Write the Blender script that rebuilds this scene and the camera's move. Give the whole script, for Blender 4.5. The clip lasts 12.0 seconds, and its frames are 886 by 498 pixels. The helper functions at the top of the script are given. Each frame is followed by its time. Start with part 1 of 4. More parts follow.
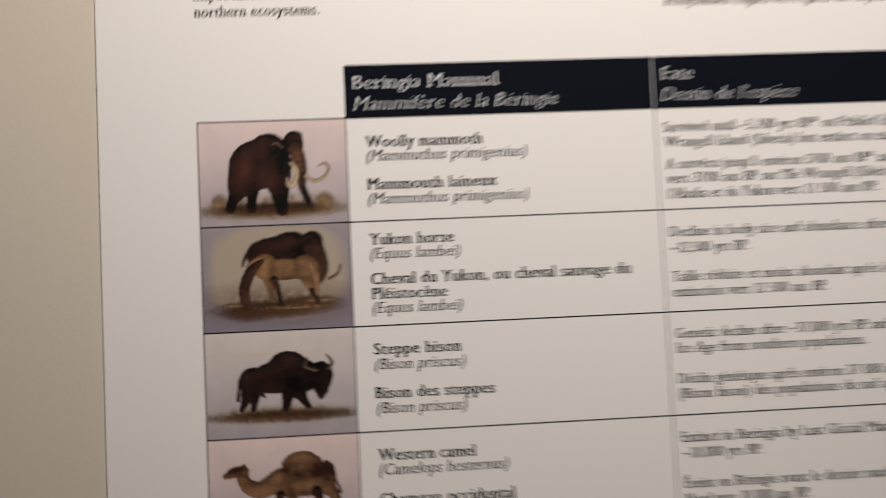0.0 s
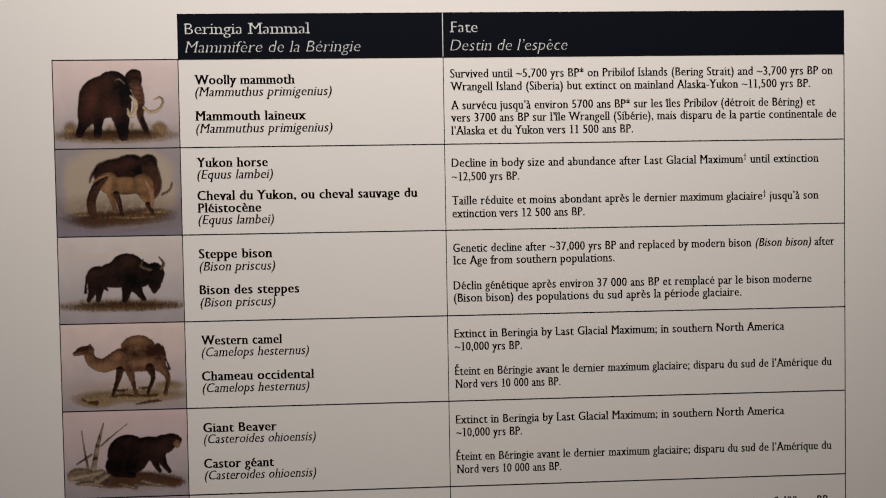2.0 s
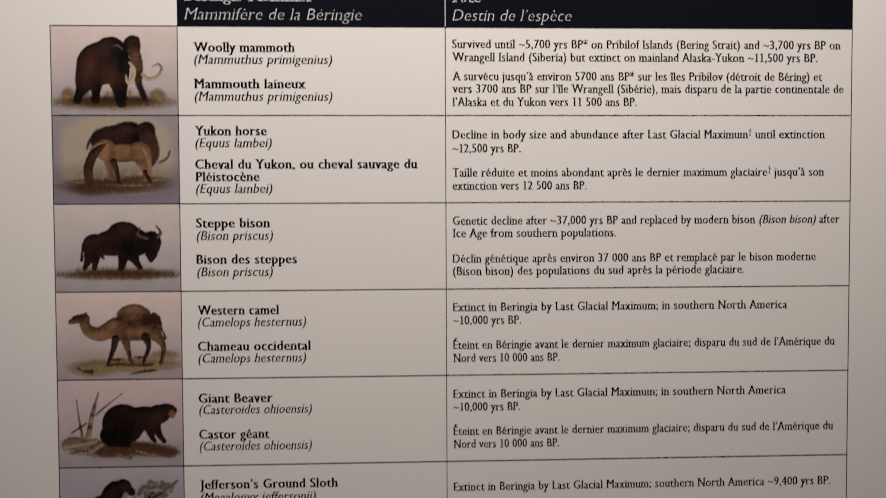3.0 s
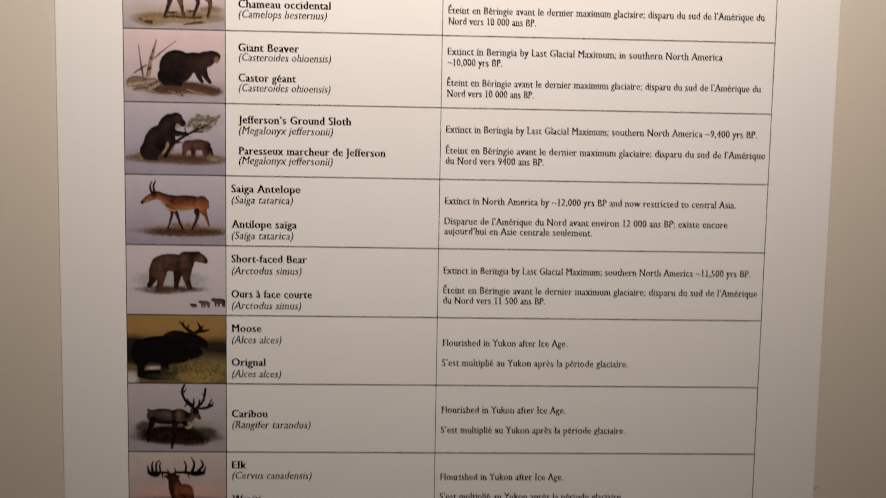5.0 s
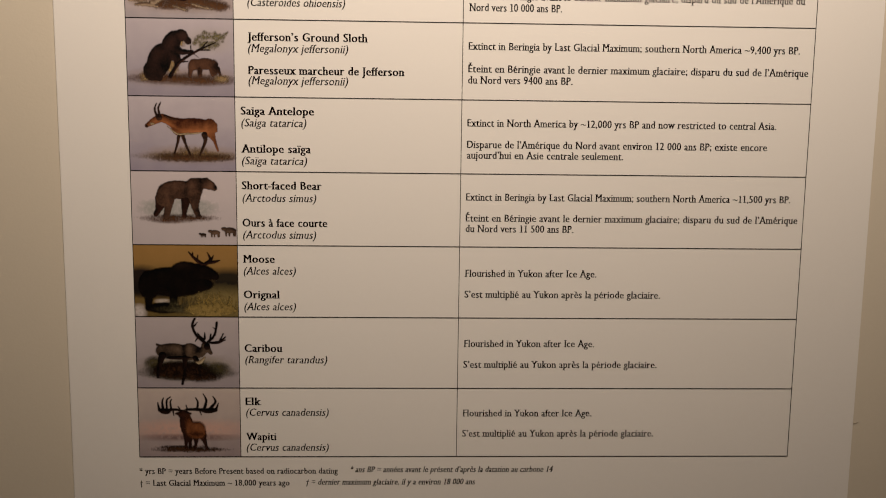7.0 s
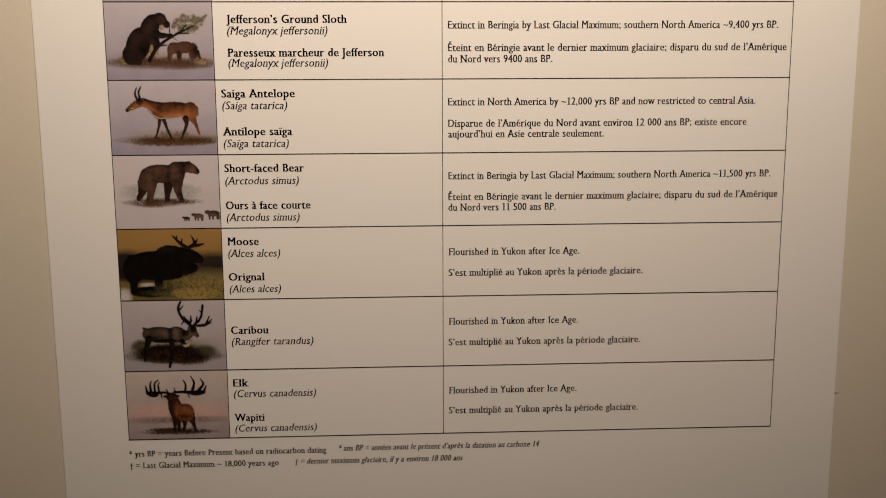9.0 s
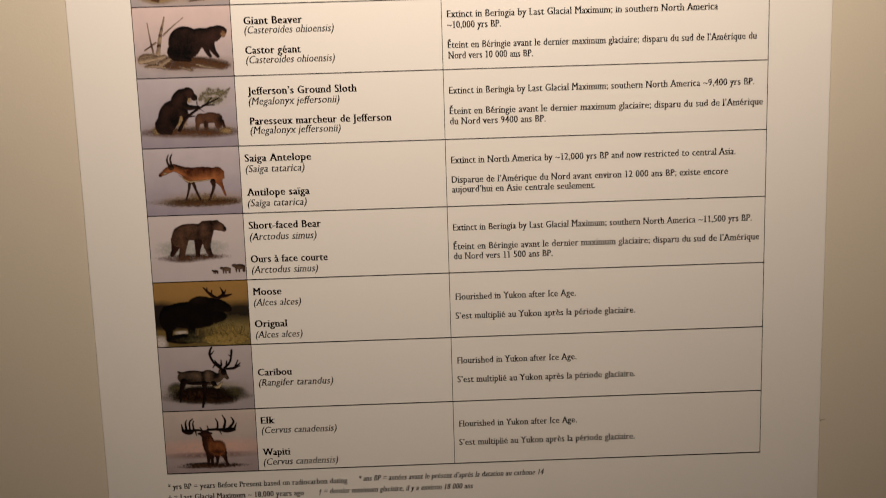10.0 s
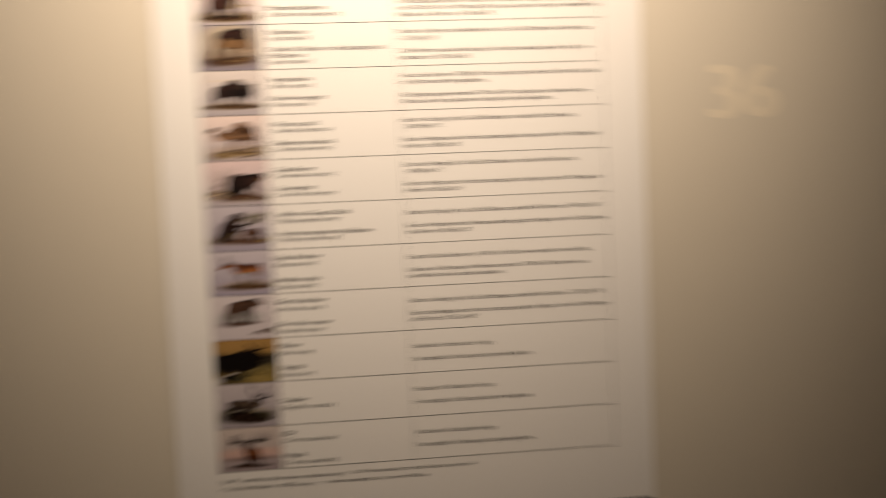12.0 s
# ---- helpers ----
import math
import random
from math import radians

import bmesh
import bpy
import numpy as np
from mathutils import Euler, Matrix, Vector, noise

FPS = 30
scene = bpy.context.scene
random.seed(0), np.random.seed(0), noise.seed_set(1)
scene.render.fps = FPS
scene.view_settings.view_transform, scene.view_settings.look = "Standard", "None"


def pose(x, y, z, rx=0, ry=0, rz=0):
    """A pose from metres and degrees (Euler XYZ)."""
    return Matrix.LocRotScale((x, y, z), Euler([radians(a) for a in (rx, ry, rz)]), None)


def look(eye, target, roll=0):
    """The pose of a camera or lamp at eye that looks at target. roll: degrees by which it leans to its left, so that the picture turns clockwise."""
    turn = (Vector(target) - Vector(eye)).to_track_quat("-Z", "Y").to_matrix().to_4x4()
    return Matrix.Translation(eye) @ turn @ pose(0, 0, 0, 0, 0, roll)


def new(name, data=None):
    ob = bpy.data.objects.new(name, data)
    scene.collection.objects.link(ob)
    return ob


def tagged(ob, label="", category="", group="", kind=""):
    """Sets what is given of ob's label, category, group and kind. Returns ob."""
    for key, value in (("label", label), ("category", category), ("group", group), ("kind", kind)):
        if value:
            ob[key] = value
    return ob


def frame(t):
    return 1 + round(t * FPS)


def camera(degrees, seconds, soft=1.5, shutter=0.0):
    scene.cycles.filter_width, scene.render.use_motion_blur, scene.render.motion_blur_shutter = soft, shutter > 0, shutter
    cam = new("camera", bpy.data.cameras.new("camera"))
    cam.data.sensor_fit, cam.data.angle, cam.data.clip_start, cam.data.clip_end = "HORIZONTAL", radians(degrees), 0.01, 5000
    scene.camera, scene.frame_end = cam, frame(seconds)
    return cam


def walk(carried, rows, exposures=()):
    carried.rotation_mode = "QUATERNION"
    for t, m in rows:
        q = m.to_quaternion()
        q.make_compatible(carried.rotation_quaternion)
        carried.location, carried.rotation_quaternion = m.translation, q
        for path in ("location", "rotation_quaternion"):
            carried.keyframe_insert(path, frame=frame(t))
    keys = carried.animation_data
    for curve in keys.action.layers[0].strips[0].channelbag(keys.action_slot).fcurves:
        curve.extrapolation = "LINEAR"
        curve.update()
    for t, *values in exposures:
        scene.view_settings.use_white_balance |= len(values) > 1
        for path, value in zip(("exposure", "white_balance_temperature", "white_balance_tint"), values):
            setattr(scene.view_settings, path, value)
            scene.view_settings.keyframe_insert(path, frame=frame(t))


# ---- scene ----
# A printed exhibit panel on a museum wall, lit by one warm spotlight from above; the camera is held in front of it.
# Metres; the panel's face lies in the plane y = 0 and looks along -y.
cam = camera(46.0, 12.0, soft=1.06, shutter=0.36)
ROWS = [
    (0.0, -0.1994, -0.6512, 1.4743, 93.59, 2.66, -4.12),
    (0.033, -0.1929, -0.6708, 1.4708, 93.92, 2.56, -4.17),
    (0.1, -0.1885, -0.6839, 1.4684, 94.14, 2.49, -4.21),
    (0.2, -0.1831, -0.7212, 1.4601, 94.54, 2.51, -4.66),
    (0.3, -0.1656, -0.7587, 1.4634, 93.83, 2.15, -4.35),
    (0.5, -0.1401, -0.8394, 1.4291, 94.16, 1.92, -4.25),
    (0.7, -0.1140, -0.8820, 1.4465, 91.38, 1.18, -3.83),
    (1.0, -0.0660, -0.8769, 1.4750, 89.24, 0.42, -2.35),
    (1.5, -0.0601, -0.8219, 1.4825, 88.63, 0.40, -2.67),
    (2.0, -0.0604, -0.7914, 1.4827, 88.00, 0.98, -3.46),
    (2.5, -0.0566, -0.7815, 1.4826, 87.69, 0.92, -3.64),
    (2.7, -0.0522, -0.7788, 1.4817, 87.72, 0.70, -3.31),
    (4.3, -0.0706, -0.9037, 1.3058, 84.95, -1.61, -2.74),
    (4.5, -0.0551, -0.9309, 1.2807, 84.96, -1.53, -1.88),
    (5.0, -0.0520, -0.9728, 1.2415, 84.13, -1.04, -2.58),
    (5.5, -0.0602, -0.9829, 1.2201, 82.17, -0.71, -3.08),
    (6.0, -0.0506, -0.9442, 1.2196, 81.41, -0.00, -2.24),
    (6.5, -0.0631, -0.9167, 1.2165, 81.51, -0.27, -2.46),
    (7.0, -0.0637, -0.9225, 1.2193, 81.07, -0.76, -2.26),
    (7.5, -0.0531, -0.9284, 1.2133, 80.79, -0.71, -2.30),
    (7.7, -0.0606, -0.9243, 1.2198, 80.14, -0.64, -2.96),
    (9.3, -0.0565, -0.9294, 1.2261, 79.68, 0.61, -2.66),
    (9.5, -0.0496, -0.9445, 1.2321, 80.08, 1.04, -1.82),
    (10.0, -0.0340, -1.0051, 1.2693, 80.45, 1.73, -1.33),
    (10.5, -0.0473, -1.0909, 1.2901, 81.32, 1.19, -2.53),
    (11.0, -0.0912, -1.2913, 1.3087, 82.97, 0.99, -5.13),
    (11.3, -0.1512, -1.4528, 1.3215, 84.01, 1.47, -7.45),
    (11.5, -0.1560, -1.5165, 1.3366, 84.17, 1.92, -8.07),
    (11.6, -0.1559, -1.5275, 1.3452, 84.12, 2.29, -8.42),
    (11.8, -0.1534, -1.5415, 1.3337, 84.82, 2.68, -8.64),
    (11.9, -0.1498, -1.5419, 1.3311, 85.03, 2.84, -8.33),
    (11.933, -0.1534, -1.5398, 1.3409, 84.67, 2.96, -8.72),
    (11.967, -0.1615, -1.5352, 1.3626, 83.87, 3.24, -9.57),
    (12.0, -0.1352, -1.5503, 1.2917, 86.48, 2.34, -6.78),
]
EXPOSURES = [(0.0, 0.05, 5550, 11), (0.5, -0.04, 5550, 11), (1.0, 0.07, 5550, 11), (1.5, -0.03, 5550, 11), (2.7, -0.04, 5550, 11), (4.3, 0.6, 5600, 13), (5.0, 1.0, 5750, 13), (5.5, 1.2, 6400, 12), (6.0, 1.22, 6450, 13), (6.5, 1.03, 6500, 13), (7.5, 1.04, 6500, 13), (9.5, 1.15, 6450, 13), (10.5, 0.98, 6450, 13), (11.2, 1.03, 6450, 13), (11.6, 0.96, 6550, 13), (12.0, 0.93, 6750, 13)]
walk(cam, [(t, pose(x, y, z, rx, ry, rz)) for t, x, y, z, rx, ry, rz in ROWS], EXPOSURES)

# ---- light ----
world = bpy.data.worlds.new("dim_room")
world.use_nodes = True
world.node_tree.nodes["Background"].inputs[0].default_value = (0.9, 0.75, 0.55, 1)
world.node_tree.nodes["Background"].inputs[1].default_value = 0.02
scene.world = world
SPOT_EYE, SPOT_AIM = (-0.018, -0.80, 2.27), (-0.014, 0.0, 1.80)
spot = bpy.data.lights.new("ceiling_spotlight", "SPOT")
spot.energy, spot.color, spot.spot_size, spot.spot_blend, spot.shadow_soft_size = 56.0, (1.0, 0.84, 0.66), radians(95), 1.0, 0.03
new("ceiling_spotlight", spot).matrix_world = look(SPOT_EYE, SPOT_AIM)


# ---- materials ----
def material(name, rough=0.6, spec=0.4):
    m = bpy.data.materials.new(name)
    m.use_nodes = True
    b = m.node_tree.nodes["Principled BSDF"]
    b.inputs["Roughness"].default_value, b.inputs["Specular IOR Level"].default_value = rough, spec
    return m, m.node_tree.nodes, m.node_tree.links, b


def add(n, kind, **values):
    node = n.new(kind)
    for key, value in values.items():
        node.inputs[key].default_value = value
    return node


def mix(n, l, a, b, fac):
    """A colour between a and b; each is a socket or a colour."""
    node = n.new("ShaderNodeMix")
    node.data_type = "RGBA"
    for socket, value in ((node.inputs[6], a), (node.inputs[7], b), (node.inputs[0], fac)):
        if hasattr(value, "is_linked"):
            l.new(value, socket)
        elif isinstance(value, (int, float)):
            socket.default_value = value
        else:
            socket.default_value = (*value[:3], 1)
    return node.outputs[2]


def calc(n, l, kind, *values):
    node = n.new("ShaderNodeMath")
    node.operation = kind
    for socket, value in zip(node.inputs, values):
        if hasattr(value, "is_linked"):
            l.new(value, socket)
        else:
            socket.default_value = value
    return node.outputs[0]


def surface(name, colour, other, rough, fine, coarse, bump, spec=0.4):
    """Two colours mottled at two scales, with a fine relief."""
    m, n, l, b = material(name, rough, spec)
    place = n.new("ShaderNodeTexCoord").outputs["Object"]
    big, small = add(n, "ShaderNodeTexNoise", Scale=coarse, Detail=3.0), add(n, "ShaderNodeTexNoise", Scale=fine, Detail=4.0)
    l.new(place, big.inputs["Vector"]), l.new(place, small.inputs["Vector"])
    fac = calc(n, l, "ADD", calc(n, l, "MULTIPLY", big.outputs[0], 0.65), calc(n, l, "MULTIPLY", small.outputs[0], 0.35))
    l.new(mix(n, l, colour, other, fac), b.inputs["Base Color"])
    relief = add(n, "ShaderNodeBump", Strength=1.0, Distance=bump)
    l.new(small.outputs[0], relief.inputs["Height"]), l.new(relief.outputs[0], b.inputs["Normal"])
    return m


WALL = surface("cream_wall_paint", (0.655, 0.588, 0.485), (0.600, 0.536, 0.440), 0.8, 420.0, 3.0, 0.00008, 0.25)
BOARD = surface("white_laminated_print", (0.82, 0.787, 0.752), (0.79, 0.758, 0.724), 0.55, 260.0, 2.5, 0.00004, 0.3)
EDGE = surface("grey_board_edge", (0.74, 0.70, 0.64), (0.62, 0.58, 0.52), 0.8, 300.0, 20.0, 0.0002)
BLACK = surface("black_ink", (0.005, 0.0035, 0.003), (0.008, 0.005, 0.004), 0.8, 900.0, 40.0, 0.00002, 0.03)
NAVY = surface("blue_black_ink", (0.0035, 0.005, 0.010), (0.005, 0.006, 0.010), 0.7, 700.0, 9.0, 0.00002, 0.04)
FOOTER = surface("dark_brown_ink", (0.030, 0.022, 0.018), (0.022, 0.017, 0.015), 0.5, 700.0, 9.0, 0.00002, 0.3)
WHITE = surface("unprinted_white", (0.68, 0.68, 0.68), (0.6, 0.6, 0.6), 0.55, 700.0, 40.0, 0.00002, 0.3)
GHOST = surface("peach_numeral_paint", (0.752, 0.664, 0.525), (0.718, 0.63, 0.495), 0.75, 420.0, 6.0, 0.0001, 0.25)
CARPET = surface("dark_grey_carpet", (0.07, 0.065, 0.06), (0.05, 0.045, 0.042), 0.95, 500.0, 4.0, 0.003, 0.1)
CEILING = surface("dull_ceiling_paint", (0.32, 0.30, 0.27), (0.27, 0.255, 0.23), 0.9, 200.0, 2.0, 0.001, 0.2)
SCUFF = surface("dark_scuff", (0.30, 0.25, 0.19), (0.44, 0.37, 0.29), 0.9, 3000.0, 900.0, 0.0001)

BLUR = surface("grey_ink", (0.16, 0.15, 0.145), (0.28, 0.27, 0.26), 0.6, 900.0, 300.0, 0.00002, 0.2)

PIC_W, PIC_H = 0.0912, 0.0648


def inks(name, dark, light, scale=170.0, patchy=0.0):
    """Thin printed paint that runs from dark to light by the shape's own tone, in strokes, and thins out at its rim."""
    m, n, l, b = material(name, 0.6, 0.12)
    place = n.new("ShaderNodeTexCoord").outputs["Object"]
    big, small = add(n, "ShaderNodeTexNoise", Scale=scale * 0.7, Detail=3.0, Distortion=0.8), add(n, "ShaderNodeTexNoise", Scale=scale * 3.5, Detail=3.0)
    l.new(place, big.inputs["Vector"]), l.new(place, small.inputs["Vector"])
    tone_in, cover_in = n.new("ShaderNodeAttribute"), n.new("ShaderNodeAttribute")
    tone_in.attribute_name, cover_in.attribute_name = "tone", "cover"
    strokes = calc(n, l, "ADD", calc(n, l, "MULTIPLY_ADD", big.outputs[0], 0.6, -0.3), calc(n, l, "MULTIPLY_ADD", small.outputs[0], 0.36, -0.18))
    fac = calc(n, l, "ADD", tone_in.outputs["Fac"], strokes)
    fac.node.use_clamp = True
    l.new(mix(n, l, dark, light, fac), b.inputs["Base Color"])
    cover = cover_in.outputs["Fac"]
    if patchy:
        gaps = calc(n, l, "ADD", calc(n, l, "MULTIPLY_ADD", small.outputs[0], 2.2, -1.1), calc(n, l, "MULTIPLY_ADD", big.outputs[0], 2.4, -1.2))
        cover = calc(n, l, "MULTIPLY", cover, calc(n, l, "MULTIPLY_ADD", gaps, patchy, 0.92))
        cover.node.use_clamp = True
    l.new(cover, b.inputs["Alpha"])
    return m


def backdrop_print(name, top, bottom, patches):
    """A washed ground: a fade from top to bottom, and soft-edged patches (u, v, half width, half height, colour, softness, strength)."""
    m, n, l, b = material(name, 0.55, 0.3)
    place = n.new("ShaderNodeTexCoord").outputs["Object"]
    split = n.new("ShaderNodeSeparateXYZ")
    l.new(place, split.inputs[0])
    u, v = calc(n, l, "MULTIPLY_ADD", split.outputs[0], 1 / PIC_W, 0.5), calc(n, l, "MULTIPLY_ADD", split.outputs[2], 1 / PIC_H, 0.5)
    grain, wash = add(n, "ShaderNodeTexNoise", Scale=330.0, Detail=4.0), add(n, "ShaderNodeTexNoise", Scale=60.0, Detail=2.0)
    tall = n.new("ShaderNodeMapping")
    tall.inputs["Scale"].default_value = (0.8, 1.0, 0.75)
    l.new(place, tall.inputs["Vector"])
    l.new(tall.outputs[0], grain.inputs["Vector"]), l.new(place, wash.inputs["Vector"])
    fade = calc(n, l, "MULTIPLY_ADD", calc(n, l, "SUBTRACT", wash.outputs[0], 0.5), 0.5, v)
    fade.node.use_clamp = True
    colour = mix(n, l, bottom, top, fade)
    for cu, cv, ru, rv, tone, soft, strength in patches:
        du, dv = (calc(n, l, "DIVIDE", calc(n, l, "SUBTRACT", s, c), r) for s, c, r in ((u, cu, ru), (v, cv, rv)))
        far = calc(n, l, "SQRT", calc(n, l, "ADD", calc(n, l, "POWER", calc(n, l, "ABSOLUTE", du), 2.6), calc(n, l, "POWER", calc(n, l, "ABSOLUTE", dv), 2.6)))
        far = calc(n, l, "MULTIPLY_ADD", calc(n, l, "SUBTRACT", (wash if strength >= 1.0 else grain).outputs[0], 0.5), 0.35 if strength >= 1.0 else 1.1, far)
        inside = calc(n, l, "MULTIPLY", calc(n, l, "SUBTRACT", 1.0 + soft, far), 1.0 / (2 * soft))
        inside.node.use_clamp = True
        worn = calc(n, l, "MULTIPLY_ADD", grain.outputs[0], 2.6, -0.42)
        worn.node.use_clamp = True
        worn = calc(n, l, "MAXIMUM", worn, 0.4)
        if strength >= 1.0:
            worn = 1.0
        colour = mix(n, l, colour, tone, calc(n, l, "MULTIPLY", calc(n, l, "MULTIPLY", inside, strength), worn))
    l.new(colour, b.inputs["Base Color"])
    return m


# ---- building ----
def mesh_object(name, bm, mat, parent=None, label=""):
    data = bpy.data.meshes.new(name)
    bm.to_mesh(data)
    bm.free()
    data.materials.append(mat)
    ob = new(name, data)
    ob.parent = parent
    if label:
        ob["label"] = label
    return ob


def part(name, bm, mat, parent, label=""):
    return mesh_object(name, bm, mat, parent, label)


def block(x0, x1, y0, y1, z0, z1, bevel=0.0):
    bm = bmesh.new()
    bmesh.ops.create_cube(bm, size=1.0)
    for v in bm.verts:
        v.co = Vector(((x0 + x1) / 2 + v.co.x * (x1 - x0), (y0 + y1) / 2 + v.co.y * (y1 - y0), (z0 + z1) / 2 + v.co.z * (z1 - z0)))
    if bevel:
        bmesh.ops.bevel(bm, geom=bm.edges[:], offset=bevel, segments=2, affect="EDGES")
    return bm


# ---- the room ----
def slab(name, label, category, mat, *box):
    return tagged(mesh_object(name, block(*box), mat), label, category, kind="structure")


BACK = 0.003
slab("wall_north", "cream painted museum wall behind the panel", "wall", WALL, -3.0, 3.0, BACK, BACK + 0.12, 0.0, 2.8)
slab("wall_south", "plain cream painted wall across the gallery", "wall", WALL, -3.0, 3.0, -3.62, -3.5, 0.0, 2.8)
slab("wall_west", "plain cream painted side wall", "wall", WALL, -3.12, -3.0, -3.62, BACK + 0.12, 0.0, 2.8)
slab("wall_east", "plain cream painted side wall", "wall", WALL, 3.0, 3.12, -3.62, BACK + 0.12, 0.0, 2.8)
slab("floor", "dark grey carpeted gallery floor", "floor", CARPET, -3.12, 3.12, -3.62, BACK + 0.12, -0.1, 0.0)
slab("ceiling", "dull painted gallery ceiling", "ceiling", CEILING, -3.12, 3.12, -3.62, BACK + 0.12, 2.8, 2.9)

# ---- lettering ----
GLYPHS = {}
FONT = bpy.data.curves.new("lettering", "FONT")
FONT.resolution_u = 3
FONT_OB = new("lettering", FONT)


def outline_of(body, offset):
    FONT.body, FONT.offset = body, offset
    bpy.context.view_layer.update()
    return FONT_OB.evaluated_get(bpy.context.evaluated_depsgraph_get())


def glyph(char, thin, spread, serif):
    """Points, faces and advance of one letter: thin outlines broadened sideways, which leaves heavy stems and fine crossbars,
    with small feet on the stems where serif is set."""
    offset, key = thin, (char, thin, spread, serif)
    if key in GLYPHS:
        return GLYPHS[key]
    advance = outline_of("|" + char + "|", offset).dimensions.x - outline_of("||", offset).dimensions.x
    if char == " ":
        GLYPHS[key] = ([], [], advance)
        return GLYPHS[key]
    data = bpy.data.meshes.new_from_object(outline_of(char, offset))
    pts = [(v.co.x, v.co.y, 0.0) for v in data.vertices]
    faces = [tuple(p.vertices) for p in data.polygons]
    if serif and char not in ".,;:~*=-†’()" and pts:
        count = {}
        for f in faces:
            for a, b in zip(f, f[1:] + f[:1]):
                count[(min(a, b), max(a, b))] = count.get((min(a, b), max(a, b)), 0) + 1
        low, high = min(p[1] for p in pts), max(p[1] for p in pts)
        feet = []
        for (a, b), c in count.items():
            (xa, ya, _), (xb, yb, _) = pts[a], pts[b]
            if c != 1 or abs(ya - yb) > 0.004 or not 0.02 < abs(xa - xb) < 0.16:
                continue
            y, x0, x1 = (ya + yb) / 2, min(xa, xb), max(xa, xb)
            at_foot, at_top = abs(y) < 0.03 or (y < -0.1 and y < low + 0.02), y > 0.40
            if not (at_foot or at_top) or (char in "ijé" and y > 0.55):
                continue
            left = 0.07
            right = 0.07 if at_foot or char.isupper() else 0.0
            if char in "vwyxkVWYXKAM" and at_top:
                left = right = 0.06
            if char == "1":
                left, right = (0.1, 0.1) if at_foot else (0.13, 0.0)
            y0, y1 = (y - 0.01, y + 0.038) if at_foot else (y - 0.038, y + 0.01)
            if char == "1" and at_top:
                y0, y1 = y - 0.075, y - 0.03
            feet.append((x0 - left * serif - spread, x1 + right * serif + spread, y0, y1))
    else:
        feet = []
    copies = (-spread, 0.0, spread) if spread > 0.02 else (-spread, spread)
    outline, cells = pts, faces
    pts = [(x + d, y, 0.00001 * i) for i, d in enumerate(copies) for x, y, _ in outline]
    faces = [tuple(v + i * len(outline) for v in f) for i in range(len(copies)) for f in cells]
    for x0, x1, y0, y1 in feet:
        k = len(pts)
        pts += [(x0, y0, 0.00004), (x1, y0, 0.00004), (x1, y1, 0.00004), (x0, y1, 0.00004)]
        faces.append((k, k + 1, k + 2, k + 3))
    bpy.data.meshes.remove(data)
    GLYPHS[key] = (pts, faces, advance)
    return GLYPHS[key]


# size of the letters, slant, thinning, broadening, depth above the face, ink
STYLES = {
    "header_bold": (0.0122, 0.0, -0.021, 0.013, 0.00012, WHITE),
    "header_italic": (0.0124, 0.22, -0.024, 0.007, 0.00012, WHITE),
    "bold": (0.0103, 0.0, -0.007, 0.043, 0.00008, BLACK),
    "italic": (0.0101, 0.2, -0.011, 0.025, 0.00008, BLACK),
    "body": (0.0095, 0.0, -0.009, 0.033, 0.00008, BLACK),
    "note": (0.0083, 0.0, -0.008, 0.037, 0.00008, BLACK),
    "note_italic": (0.0083, 0.2, -0.008, 0.037, 0.00008, BLACK),
}


def lettering(text, x, z, width, size, slant, thin, weight, depth):
    """A line of text as one flat mesh, its baseline at z, fitted to its width."""
    runs, pen = [], 0.0
    lean = 0.0
    for char in text:
        if char == "_":
            lean = 0.2 - lean
            continue
        raised = char == "†" and text[0] != "†"
        pts, faces, advance = glyph(char, thin, weight, 0.0 if size > 0.1 else 0.55 if slant or lean else 0.8 if weight > 0.04 else 1.3 if size > 0.012 else 1.0)
        k = 0.66 if raised else 0.9 if char == "†" else 1.0
        runs.append((pts, faces, pen, k, 0.33 if raised else 0.0, slant + lean))
        if char == "1":
            advance *= 0.95
        pen += (advance + (weight * 1.1 if weight < 0.05 else 0.0)) * k
    ends = [p[0] * k + at for pts, _, at, k, _, _ in runs for p in pts]
    left, stretch = min(ends), width / ((max(ends) - min(ends)) * size)
    verts, polys = [], []
    for pts, faces, at, k, lift, tilt in runs:
        base = len(verts)
        for px, py, pz in pts:
            h = py * k + lift
            verts.append((x + ((px * k + at - left) * stretch + h * tilt) * size, -depth - pz, z + h * size))
        polys += [tuple(i + base for i in f) for f in faces]
    data = bpy.data.meshes.new("text_line")
    data.from_pydata(verts, [], polys)
    return data


# ---- the panel ----
LEFT, RIGHT, BOTTOM, TOP = -0.3606, 0.3606, 0.70, 1.93
COLS = (-0.3, -0.2082, -0.0105, 0.3)
LINES = (1.6, 1.5345, 1.4693, 1.4042, 1.3387, 1.2729, 1.2068, 1.1419, 1.0764, 1.0113, 0.9454, 0.8802)
HEAD = 1.6336
panel = tagged(new("information_panel"), "white printed museum panel with a ruled picture table, on the wall", "information panel")
panel.location = (0, BACK, 1.3)


def on_panel(ob):
    """Keep a part built in world places where it is under the panel."""
    ob.matrix_parent_inverse = Matrix.Translation((0, -BACK, -1.3))
    return ob


